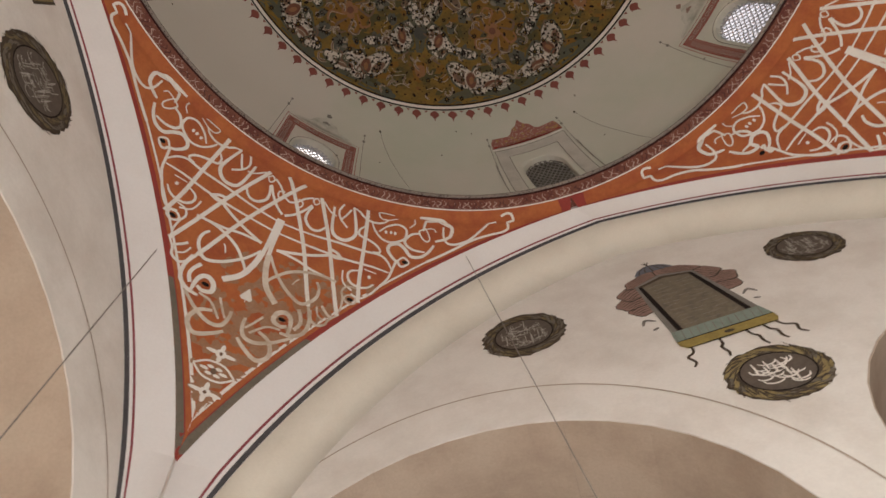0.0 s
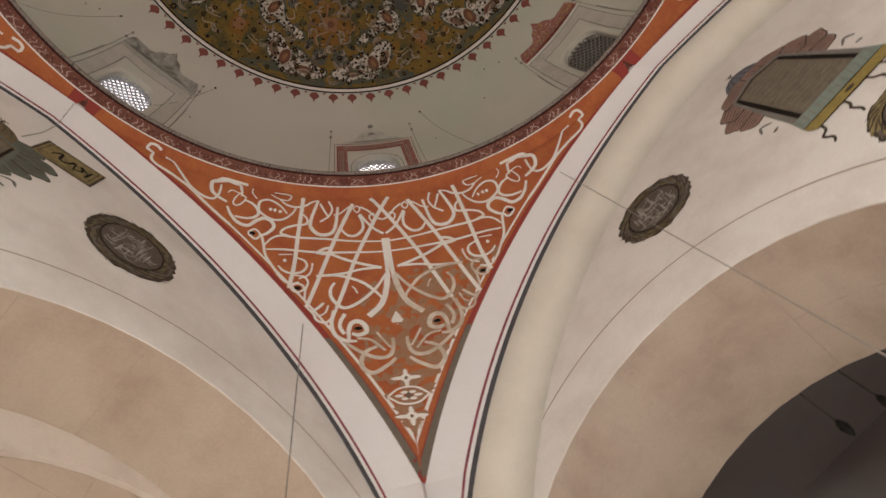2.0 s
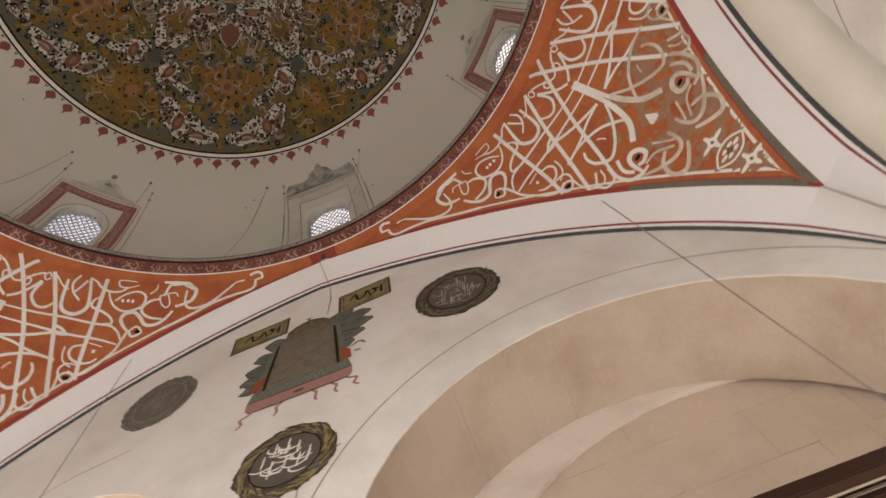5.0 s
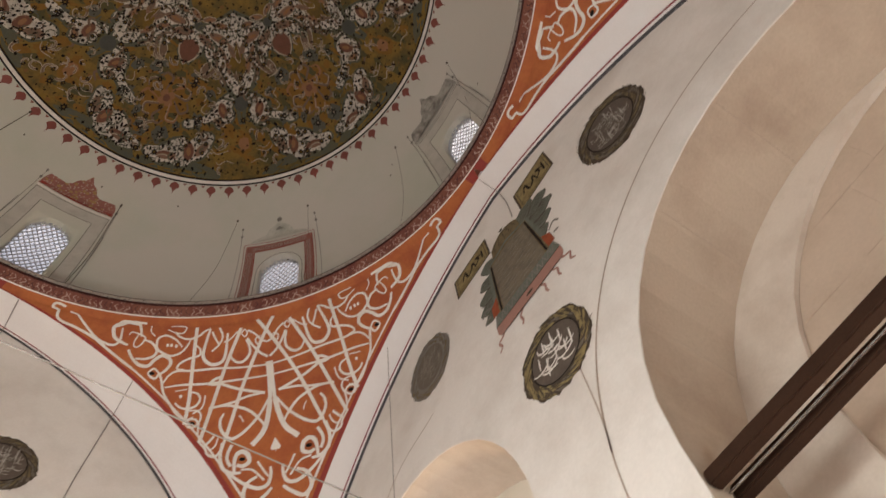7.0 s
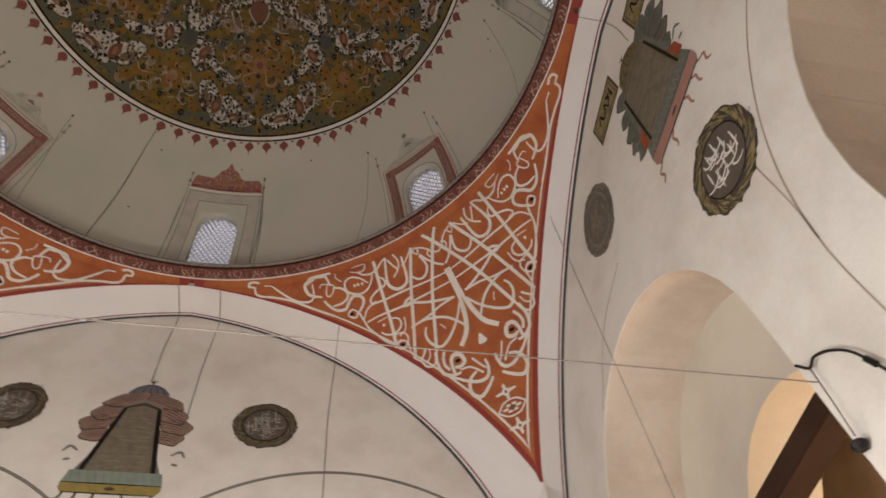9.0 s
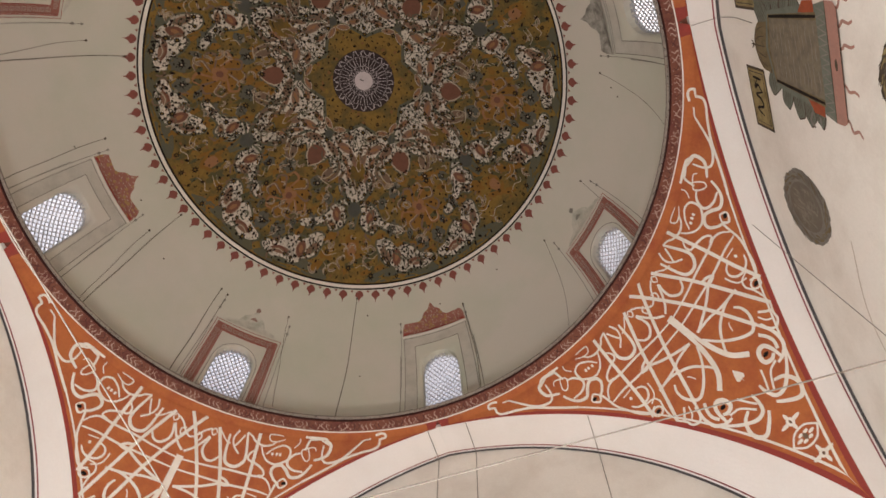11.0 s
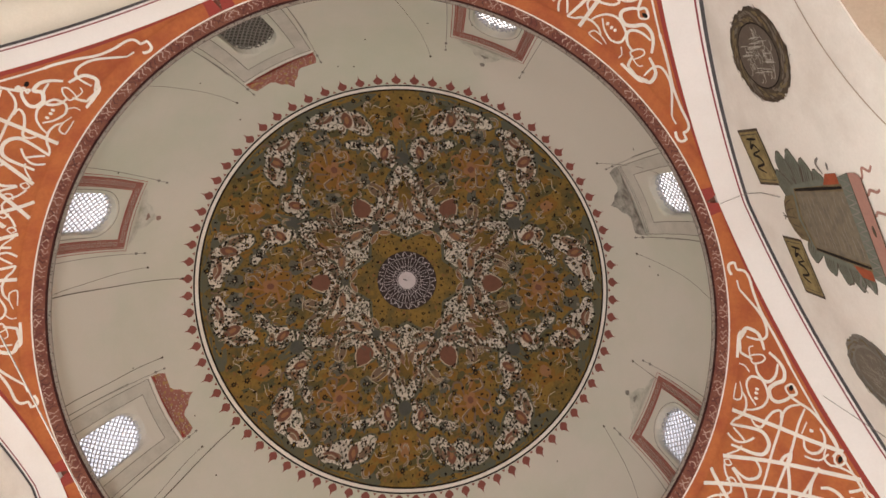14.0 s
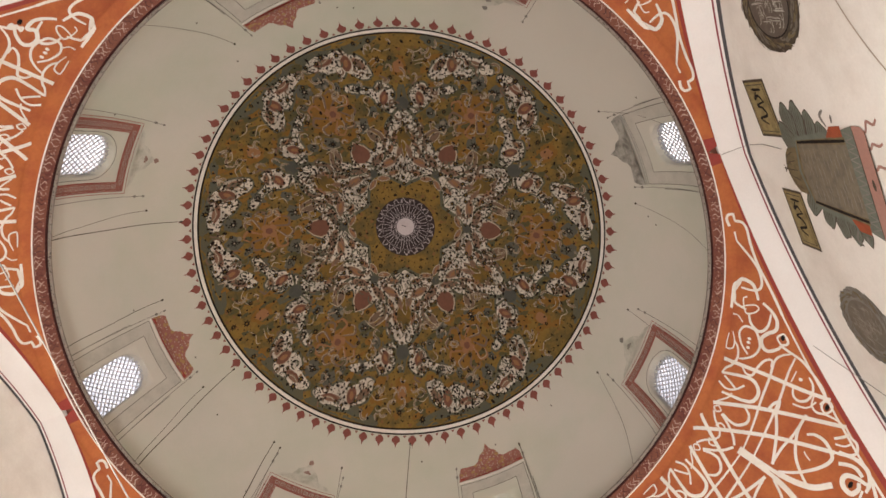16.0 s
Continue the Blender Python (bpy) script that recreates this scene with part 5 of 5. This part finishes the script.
def medallion(s, cu, cz, ru, rz, label, seed, bold=False, faded=False):
    root = empty("wall_medallion", on_wall(s)(cu, cz), label, "wall painting", group="painted medallions on the lunettes")
    rnd = random.Random(seed)
    gold = SLATE if faded else OLIVE if bold else UMBER
    shape("rim", root, s, disc(cu, cz, ru * 0.97, rz * 0.97, 60, 0.045, seed), GREYP if faded else BROWN, 0.003)
    n = 64 if bold else 56

    def blade(pu, pz, t, L, W):
        q = [(L * (j / 4 - 1), W * math.sin(math.pi * min(1, j / 8 + 0.08)) * (1 - 0.2 * j / 8)) for j in range(9)]
        q = q + [(a, -b) for a, b in q[::-1][1:-1]]
        return [(pu + a * math.cos(t) - b * math.sin(t), pz + a * math.sin(t) + b * math.cos(t)) for a, b in q]

    for k in range(n):  # wreath of leaves, each with a dark vein
        a = k * math.tau / n
        c, sn = math.cos(a), math.sin(a)
        f = (0.77, 0.89, 0.83)[k % 3] + rnd.uniform(-0.03, 0.03)
        pu, pz = cu + ru * f * c, cz + rz * f * sn
        t = a + 1.25 + rnd.uniform(-0.25, 0.25)
        L, W = ru * rnd.uniform(0.13, 0.21), ru * rnd.uniform(0.035, 0.055)
        shape("leaf", root, s, blade(pu, pz, t, L, W), gold if rnd.random() < (0.8 if bold else 0.6) else SLATE if not faded else UMBER, 0.0050 + 0.00005 * k)
    veins = []
    for k in range(n + 20):
        a, f = rnd.uniform(0, math.tau), rnd.uniform(0.72, 0.96)
        t, l = a + 1.25 + rnd.uniform(-0.3, 0.3), ru * rnd.uniform(0.08, 0.2)
        pu, pz = cu + ru * f * math.cos(a), cz + rz * f * math.sin(a)
        veins.append([(pu - l * math.cos(t), pz - l * math.sin(t)), (pu, pz + 0.012), (pu + l * math.cos(t), pz + l * math.sin(t))])
    strokes("leaf_vein", root, s, veins, ru * 0.022, GREYP if faded else BROWN, 0.0086)
    shape("field", root, s, disc(cu, cz, ru * 0.68, rz * 0.68, 32, 0.02, seed + 1), SLATE if faded else DUSK, 0.0110)
    lines = []
    for k in range(24 if bold else 64):  # sweeping letters: bows, tall strokes and small hooks
        a, d = rnd.uniform(0, 6.28), math.sqrt(rnd.random()) * (0.46 if bold else 0.52)
        pu, pz = cu + ru * d * math.cos(a), cz + rz * d * math.sin(a)
        r, t0, sweep = ru * (rnd.uniform(0.13, 0.26) if bold else rnd.uniform(0.06, 0.15)), rnd.uniform(2.6, 4.0), rnd.uniform(1.6, 3.6)
        if k % 3 == 2:
            h = ru * rnd.uniform(0.14, 0.26)
            lines.append([(pu - 0.1 * h, pz - h), (pu + 0.06 * h, pz), (pu + 0.16 * h, pz + h)])
        else:
            lines.append([(pu + r * math.cos(t0 + sweep * j / 5), pz + r * 0.75 * math.sin(t0 + sweep * j / 5)) for j in range(6)])
    strokes("script", root, s, lines, ru * (0.042 if bold else 0.018), CALLI if bold else PALESLATE if faded else GREYPALE, 0.0120)
    strokes("field_edge", root, s, [disc(cu, cz, ru * 0.67, rz * 0.67, 24) + [(cu + ru * 0.67, cz)]], ru * 0.03, INK if not faded else GREYP, 0.0115, 0.0)
    return root


medallion("D", -1.92, 11.75, 0.71, 0.72, "painted wreath medallion on the north lunette", 11)
medallion("D", 3.00, 11.78, 0.63, 0.62, "painted wreath medallion on the north lunette", 12)
medallion("D", 0.66, 8.80, 0.68, 0.62, "wreath medallion with bold white script below a painted shrine", 13, bold=True)
medallion("G", 2.13, 11.80, 0.72, 0.88, "painted wreath medallion on the west lunette", 14)
medallion("G", -2.92, 11.88, 0.62, 0.78, "faded grey painted medallion on the west lunette", 15, faded=True)
medallion("G", -0.48, 8.83, 0.68, 0.72, "wreath medallion with bold white script below a painted shrine", 16, bold=True)
medallion("L", -2.03, 11.20, 0.60, 0.58, "painted wreath medallion on the south lunette", 17)
medallion("L", 2.38, 11.28, 0.56, 0.60, "painted wreath medallion on the south lunette", 18)
medallion("M", -2.1, 11.3, 0.6, 0.6, "painted wreath medallion on the east lunette", 19)
medallion("M", 2.3, 11.3, 0.6, 0.6, "painted wreath medallion on the east lunette", 20)


def plaque(s, cu, cz, w, h, tilt, seed):
    root = empty("wall_plaque", on_wall(s)(cu, cz), "olive gold painted plaque with a dark rim and script", "wall painting", group="painted plaques")
    def rect(k, d):
        return [(cu - w / 2 * k - d, cz - h / 2 * k - d - tilt), (cu + w / 2 * k + d, cz - h / 2 * k - d + tilt), (cu + w / 2 * k + d, cz + h / 2 * k + d + tilt), (cu - w / 2 * k - d, cz + h / 2 * k + d - tilt)]
    shape("rim", root, s, rect(1, 0), BROWN, 0.003)
    shape("panel", root, s, rect(1, -0.045), OLIVE, 0.005)
    shape("inner_rim", root, s, rect(1, -0.085), BROWN, 0.0065)
    shape("field", root, s, rect(1, -0.10), OLIVE, 0.008)
    rnd = random.Random(seed)
    ls = [[(cu - w * 0.28, cz - h * 0.12), (cu - w * 0.18, cz + h * 0.2), (cu - w * 0.12, cz - h * 0.15), (cu, cz - h * 0.05), (cu + w * 0.05, cz + h * 0.18), (cu + w * 0.12, cz - h * 0.2)],
          [(cu + w * 0.1, cz - h * 0.18), (cu + w * 0.22, cz), (cu + w * 0.16, cz + h * 0.2), (cu + w * 0.3, cz + h * 0.05)], [(cu + w * 0.32, cz - h * 0.2), (cu + w * 0.33, cz + h * 0.25)]]
    strokes("script", root, s, ls, 0.05, INK, 0.0095)


plaque("G", 0.59, 13.14, 0.98, 0.80, 0.06, 1)
plaque("G", -1.35, 13.03, 1.04, 0.68, 0.04, 2)


def shrine(s, cu, z0, w, h, drape, label, seed, slim=1.0):
    """A painted draped tablet on a footed stand under a small dome: w half-width, h height from feet to finial."""
    root = empty("wall_shrine_painting", on_wall(s)(cu, z0 + h / 2), label, "wall painting", group="painted shrines")
    green = drape == SAGE
    rnd = random.Random(seed)

    def P(*q):
        return [(cu + u * w, z0 + v * h) for u, v in q]

    def lobe(u, v, ru, rv, tilt, k):
        """One swag of drapery with its dark edge and folds."""
        c, sn = math.cos(radians(tilt)), math.sin(radians(tilt))
        o = []
        for t in range(22):
            a = t * math.tau / 22
            f = 1 + 0.07 * math.sin(5 * a + k) + rnd.uniform(-0.03, 0.03)
            x, y = ru * w * f * math.cos(a), rv * h * f * math.sin(a)
            o.append((cu + u * w + x * c - y * sn, z0 + v * h + x * sn + y * c))
        mid = (cu + u * w, z0 + v * h)
        shape("drape_shadow", root, s, [(mid[0] + (a - mid[0]) * 1.07, mid[1] + (b - mid[1]) * 1.09 - 0.01) for a, b in o], BROWN, 0.0022 + 0.0003 * k)
        shape("drape", root, s, o, drape, 0.0024 + 0.0003 * k)
        folds = []
        for f in (-0.6, -0.3, 0.0, 0.3, 0.6):
            q = [(-0.85 * math.sqrt(1 - f * f), f * 0.9), (0.0, f + 0.16), (0.85 * math.sqrt(1 - f * f), f * 0.9)]
            folds.append([(mid[0] + ru * w * a * c - rv * h * b * sn, mid[1] + ru * w * a * sn + rv * h * b * c) for a, b in q])
        strokes("drape_fold", root, s, folds, 0.016, BROWN, 0.0025 + 0.0003 * k)

    if green:  # feathery clumps
        for k, (u, v, ru, rv, t) in enumerate(((0.66, 0.50, 0.24, 0.060, -20), (0.76, 0.60, 0.32, 0.062, -12), (0.86, 0.70, 0.36, 0.066, 0), (0.84, 0.80, 0.36, 0.066, 15), (0.56, 0.86, 0.34, 0.066, 35),
                                               (-0.82, 0.36, 0.24, 0.045, 18), (-0.84, 0.46, 0.26, 0.052, 14), (-0.78, 0.56, 0.28, 0.056, 6), (-0.68, 0.67, 0.28, 0.058, -20), (-0.50, 0.79, 0.34, 0.062, -38))):
            lobe(u, v, ru, rv, t, k)
    else:
        for sg in (-1, 1):
            for k, (u, v, ru, rv, t) in enumerate(((0.84, 0.56, 0.26, 0.060, -12), (0.90, 0.65, 0.32, 0.062, -18), (0.72, 0.74, 0.34, 0.065, -28), (0.36, 0.845, 0.44, 0.050, -22))):
                lobe(sg * u * (0.55 + 0.45 * slim if k < 3 else 1), v, ru, rv, sg * t, k + (4 if sg > 0 else 0))
    for sg in (-1, 1):
        strokes("wing", root, s, [P((sg * 0.84, 0.42), (sg * 1.0, 0.45), (sg * 1.10, 0.41)), P((sg * 0.9, 0.36), (sg * 1.02, 0.35))], 0.055, GREYP, 0.0054)
    for u, d in ((-0.72, -0.2), (-0.24, -0.1), (0.22, 0.08), (0.52, 0.1), (0.74, 0.2)):  # curling feet
        strokes("foot", root, s, [P((u, 0.16), (u + d * 0.3, 0.10), (u + d, 0.075), (u + d * 0.8, 0.03), (u + d * 1.2, 0.0))], 0.045, SALMON if green else BROWN, 0.003, taper=0.3)
    cap = [(-0.44, 0.80), (0.44, 0.80), (0.40, 0.915), (0.27, 0.96), (0.1, 0.985), (0, 0.99), (-0.1, 0.985), (-0.27, 0.96), (-0.40, 0.915)]
    shape("dome", root, s, P(*cap), UMBER if green else BLUE, 0.0016 if not green else 0.0060)
    strokes("dome_rib", root, s, [P((u, 0.865), (u * 0.75, 0.94), (u * 0.2, 0.985)) for u in (-0.34, -0.18, 0.0, 0.18, 0.34)], 0.018, BROWN, 0.0064 if green else 0.0020)
    strokes("finial", root, s, [P((0, 0.975), (0, 1.03)), P((-0.07, 1.025), (0.0, 1.0), (0.07, 1.025))], 0.028, BROWN, 0.0066)
    shape("body", root, s, P((-0.82, 0.24), (0.82, 0.24), (0.74 * slim, 0.50), (0.62 * slim, 0.79), (0.0, 0.85), (-0.62 * slim, 0.79), (-0.74 * slim, 0.50)), SAGE if green else GREYP, 0.0072)
    if green:
        for sg in (-1, 1):
            shape("side_ornament", root, s, P((sg * 0.68, 0.30), (sg * 0.86, 0.30), (sg * 0.84, 0.40), (sg * 0.66, 0.45)), VERMILION, 0.0076)
    shape("panel_rim", root, s, P((-0.70, 0.27), (0.70, 0.27), (0.56 * slim, 0.78), (0.0, 0.825), (-0.56 * slim, 0.78)), UMBER if green else BROWN, 0.0080)
    shape("panel", root, s, P((-0.58, 0.285), (0.58, 0.285), (0.50 * slim, 0.765), (0.0, 0.80), (-0.50 * slim, 0.765)), TABLET, 0.0088)
    strokes("panel_edge", root, s, [P((sg * 0.635, 0.29), (sg * (0.28 + 0.30 * slim), 0.55), (sg * 0.53 * slim, 0.77)) for sg in (-1, 1)], 0.05 if green else 0.085, INK, 0.0093, 0.25)
    scratch = []
    for r in range(12):  # fine rows of script
        v = 0.32 + 0.45 * r / 12
        e = (0.56 - 0.08 * (v - 0.28) / 0.5) * (slim + (1 - slim) * max(0, 0.75 - v) * 1.6) * 0.9
        a = -e
        while a < e - 0.1:
            b = min(a + rnd.uniform(0.15, 0.5), e)
            scratch.append(P((a, v + rnd.uniform(-0.006, 0.006)), ((a + b) / 2, v + rnd.uniform(-0.011, 0.011)), (b, v + rnd.uniform(-0.006, 0.006))))
            a = b + rnd.uniform(0.04, 0.15)
    strokes("panel_script", root, s, scratch, 0.011, PALESLATE, 0.0100)
    lo = 0.105 if green else 0.135
    shape("stand_base", root, s, P((-0.80, lo), (0.80, lo), (0.87, lo + 0.03), (0.87, 0.205), (-0.87, 0.205), (-0.87, lo + 0.03)), SALMON if green else GILT, 0.0110)
    shape("stand_top", root, s, P((-0.87, 0.20), (0.87, 0.20), (0.81, 0.285), (-0.81, 0.285)), SAGE if green else AQUA, 0.0114)
    net = [P((-0.84 + 0.14 * j, 0.203), (-0.77 + 0.14 * j, 0.282)) for j in range(12)]
    net += [P((-0.70 + 0.14 * j, 0.203), (-0.77 + 0.14 * j, 0.282)) for j in range(11)] if green else []
    strokes("stand_fringe", root, s, net, 0.016, GREYP, 0.0120)
    strokes("stand_edge", root, s, [P((-0.80, lo), (0.80, lo)), P((-0.87, 0.20), (0.87, 0.20))], 0.026, BROWN if green else INK, 0.0125)
    shape("keyhole", root, s, disc(cu, z0 + (lo + 0.2) / 2 * h, 0.09 * w, 0.012 * h, 10), BROWN, 0.0128)
    return root


shrine("D", 0.68, 9.42, 0.84, 3.45, ROSE, "painted shrine with rose drapery and blue dome on the north lunette", 31)
shrine("G", -0.44, 10.0, 0.92, 2.95, SAGE, "painted shrine with grey-green drapery on the west lunette", 32)
shrine("L", 0.20, 9.05, 0.90, 3.05, ROSE, "painted shrine with rose drapery and yellow base on the south lunette", 33, 0.62)
shrine("M", 0.1, 9.2, 0.9, 3.0, ROSE, "painted shrine with rose drapery on the east lunette", 34)


# incised arch lines round the openings, cracks and surface cables
def wall_mark(name, s, lines, width, material, label, category="crack"):
    bm = bmesh.new()
    to = on_wall(s)
    for k, l in enumerate(lines):
        ribbon(bm, to, l, width, len(l) > 2, lift=0.003 + 0.0007 * k)
    return mesh_ob(name, bm, material, label=label, category=category, kind="structure")


def arc(cu, cz, ru, rz, a0, a1, n=24):
    return [(cu + ru * math.cos(radians(a0 + (a1 - a0) * k / n)), cz + rz * math.sin(radians(a0 + (a1 - a0) * k / n))) for k in range(n + 1)]


wall_mark("trim_arch_line_west", "G", [arc(3.5, 6.2, 3.92, 4.24, 172, 25)], 0.026, JOINT, "thin grey line round an arched opening", "arch line")
wall_mark("trim_arch_line_north", "D", [arc(-3.55, 6.0, 4.06, 4.42, 8, 150)], 0.026, JOINT, "thin grey line round an arched opening", "arch line")
wall_mark("trim_arch_line_south", "L", [arc(-3.5, 6.1, 4.0, 4.08, 0, 175), arc(3.5, 6.1, 4.0, 4.08, 5, 180)], 0.06, GREYP, "grey line round an arched opening", "arch line")
wall_mark("trim_arch_line_east", "M", [arc(-3.5, 6.1, 4.0, 4.08, 0, 175)], 0.06, GREYP, "grey line round an arched opening", "arch line")
wall_mark("trim_crack_west", "G", [[(-0.26, 8.55), (-0.31, 7.34), (-0.41, 6.61), (-0.44, 6.0), (-0.45, 5.2)], [(-3.0, 10.6), (-4.1, 10.3), (-5.0, 9.4)]], 0.02, JOINT, "thin crack in the plaster")
wall_mark("trim_crack_north", "D", [[(3.9, 8.5), (2.8, 8.0), (2.1, 7.7)]], 0.014, GREYPALE, "thin crack in the plaster")


def cable(pts, radius=0.008, material=CABLE, label="thin grey cable fixed to the plaster"):
    bm = bmesh.new()
    tube(bm, pts, radius, 6)
    return mesh_ob("surface_cable", bm, material, label=label, category="cable", group="surface cables")


def soffit_run(s, u, zb):
    """A cable over the white soffit and down the lunette wall."""
    z0 = EDGE[1] + math.sqrt(EDGE[2] ** 2 - (abs(u) + EDGE[0]) ** 2)
    p = INNER[s]
    z1 = p[1] + math.sqrt(max(p[2] ** 2 - (abs(u - p[3]) + p[0]) ** 2, 1.0))
    w = WALL[s] - 0.012
    pts = [side_pt(s, u, PLANE[s] + 0.01, z0 - 0.012), side_pt(s, u, PLANE[s] + DEPTH[s] * 0.95, z1 - 0.014)]
    if s == "D":
        zc = COVE[1] + math.sqrt(max(COVE[2] ** 2 - (abs(u - COVE[3]) + COVE[0]) ** 2, 1.0))
        pts += [side_pt(s, u, 7.55, z1 * 0.6 + zc * 0.4 + 0.05), side_pt(s, u, 7.83, zc - 0.03)]
        z1 = zc
    return pts + [side_pt(s, u, w, z1 - 0.12), side_pt(s, u + 0.04, w, (z1 + zb) / 2), side_pt(s, u, w, zb)]


def drop_cable(s, u, w, radius=0.008):
    """A cable that hangs straight from the arch soffit to the floor."""
    z0 = EDGE[1] + math.sqrt(EDGE[2] ** 2 - (abs(u) + EDGE[0]) ** 2)
    cable([side_pt(s, u, w, z0), side_pt(s, u + 0.01, w + 0.01, 7.0), side_pt(s, u, w, 0.0)], radius, label="thin grey cable hanging from an arch to the floor")


drop_cable("G", 4.85, 6.95), drop_cable("D", -2.33, 7.0, 0.006), drop_cable("G", -3.6, 6.95, 0.006)
cable(soffit_run("L", 0.25, 12.1), 0.009), cable(soffit_run("L", -0.62, 10.9), 0.009), cable(soffit_run("L", -3.2, 9.6), 0.008)
cable(soffit_run("G", -0.1, 12.9), 0.006)

# span wires between opposite walls
for a_, b_, lb in (((-7.37, -1.42, 6.0), (7.48, -1.42, 6.0), "thin steel wire stretched across the bay"), ((0.33, 7.86, 6.0), (0.33, -7.61, 6.0), "thin shiny steel wire stretched across the bay")):
    bm = bmesh.new()
    tube(bm, [a_, tuple((p + q) / 2 - (0.01 if k == 2 else 0) for k, (p, q) in enumerate(zip(a_, b_))), b_], 0.0065, 6)
    mesh_ob("span_wire", bm, CABLE, label=lb, category="wire", group="span wires")


# ---- timber ties, lamps and bracket ----
def tie_beam(x0, x1, y0, y1, z0, z1, label):
    bm = bmesh.new()
    box(bm, x0, x1, y0, y1, z0, z1, 0.015)
    root = mesh_ob("tie_beam", bm, WOOD, label=label, category="beam", group="timber tie beams")
    return root


tie_beam(-7.56, -7.42, 0.27, 6.73, 5.70, 5.86, "dark timber tie beam across an arched opening")
tie_beam(-7.87, -7.73, 0.27, 6.73, 5.70, 5.86, "dark timber tie beam across an arched opening")
tie_beam(-7.86, -7.52, -5.98, -1.52, 5.88, 6.14, "dark timber tie beam across a small arch")
bm = bmesh.new()
tube(bm, [(-7.65, 0.28, 5.72), (-7.65, 6.72, 5.72)], 0.014, 8)
mesh_ob("tie_rod", bm, STEEL, label="polished steel rod between two timber beams", category="rod")

# iron lamp bracket on the west wall
br = empty("lamp_bracket", (-7.37, -0.35, 4.55), "curved black iron lamp bracket fixed to the wall", "bracket")
def br_part(name, fill, material, parent=br):
    bm = bmesh.new()
    fill(bm)
    bmesh.ops.transform(bm, matrix=Matrix.Translation(-br.location), verts=bm.verts)
    return part(name, bm, material, parent)
br_part("arm", lambda b: tube(b, [(-7.30, *p) for p in smooth_line([(-1.44, 6.24), (-1.33, 6.08), (-1.22, 6.10), (-1.05, 5.98), (-0.90, 5.78), (-0.80, 5.50), (-0.68, 5.10), (-0.50, 4.75), (-0.35, 4.55)], 5)], 0.014), IRON)
br_part("clasp", lambda b: tube(b, [(-7.30, -0.84, 5.62), (-7.30, -0.80, 5.50)], 0.03), IRON)
br_part("collar", lambda b: tube(b, [(-7.30, -0.66, 5.06), (-7.30, -0.63, 4.98)], 0.03), IRON)
br_part("wall_plate", lambda b: box(b, -7.372, -7.28, -0.42, -0.28, 4.45, 4.65, 0.01), IRON)
br_part("chain", lambda b: tube(b, [(-7.30, -1.33, 6.08), (-7.30, -1.36, 5.7), (-7.30, -1.40, 5.32)], 0.006, 5), IRON)
def bowl(b):
    prof = ((0.015, 0.045), (0.05, 0.035), (0.075, 0.0), (0.06, -0.035), (0.03, -0.055))
    vs = grid(b, [[(-7.30 + r * math.cos(k * math.tau / 16), -1.42 + r * math.sin(k * math.tau / 16), 5.24 + z) for k in range(16)] for r, z in prof], closed=True)
    b.faces.new(vs[0]), b.faces.new(vs[-1][::-1])
br_part("lamp_bowl", bowl, IRON)

# two small dark pendants in the north passage
for x, z in ((-2.66, 8.86), (-2.08, 8.68)):
    bm = bmesh.new()
    prof = ((0.012, 0.22), (0.05, 0.14), (0.07, 0.04), (0.05, -0.08), (0.012, -0.16))
    vs = grid(bm, [[(r * math.cos(k * math.tau / 12), r * math.sin(k * math.tau / 12), dz) for k in range(12)] for r, dz in prof], closed=True)
    bm.faces.new(vs[0]), bm.faces.new(vs[-1][::-1])
    pen = empty("pendant_lamp", (x, 10.6, z), "small black pendant lamp hanging in the passage", "lamp", group="passage pendants")
    part("body", bm, IRON, pen)
    bm = bmesh.new()
    tube(bm, [(0, 0, 0.2), (0, 0, 13.0 - z)], 0.006, 5)
    part("cord", bm, IRON, pen)

# joints between the stones of the vault and its back wall
def joints(name, lines, label):
    bm = bmesh.new()
    for l in lines:
        tube(bm, l, 0.005, 5)
    return mesh_ob(name, bm, JOINT, label=label, category="joint", kind="structure")


def vault_pts(a, w, inset=0.0):
    """A place on the soffit of the west vault at angle a degrees and depth w."""
    t = radians(a)
    return (-w, 3.50 + (3.24 - inset) * math.cos(t), 6.2 + (3.48 - inset) * abs(math.sin(t)) ** 0.94)


joints("trim_vault_joints_west", [[vault_pts(a, w, 0.004) for w in (7.45, 7.9, 8.4, 8.87)] for a in (22, 50, 75, 98, 125, 152)], "fine joints between vault stones")


def north_vault(a, w):
    t = radians(a)
    return (-3.55 + 3.396 * math.cos(t), w, 6.1 + 3.446 * abs(math.sin(t)) ** 0.94)


joints("trim_vault_joints_north", [[north_vault(a, w) for w in (7.95, 8.6, 9.2, 9.8, 10.18)] for a in (30, 64, 112, 150)] +
       [[north_vault(a, 9.1) for a in range(20, 66, 4)]], "fine joints between vault stones")
rnd = random.Random(9)
for row in range(7):  # tall stone slabs facing the closed recess
    z0 = 3.2 + row * 0.92
    y = 0.5 - rnd.uniform(0, 0.4)
    while y < 6.6:
        l = rnd.uniform(0.45, 0.75)
        bm = bmesh.new()
        box(bm, -9.0, -8.985 + rnd.uniform(0.004, 0.012), y + 0.004, y + l - 0.004, z0 + 0.004, z0 + 0.916)
        part("stone", bm, ROSEP, tympanum)
        y += l
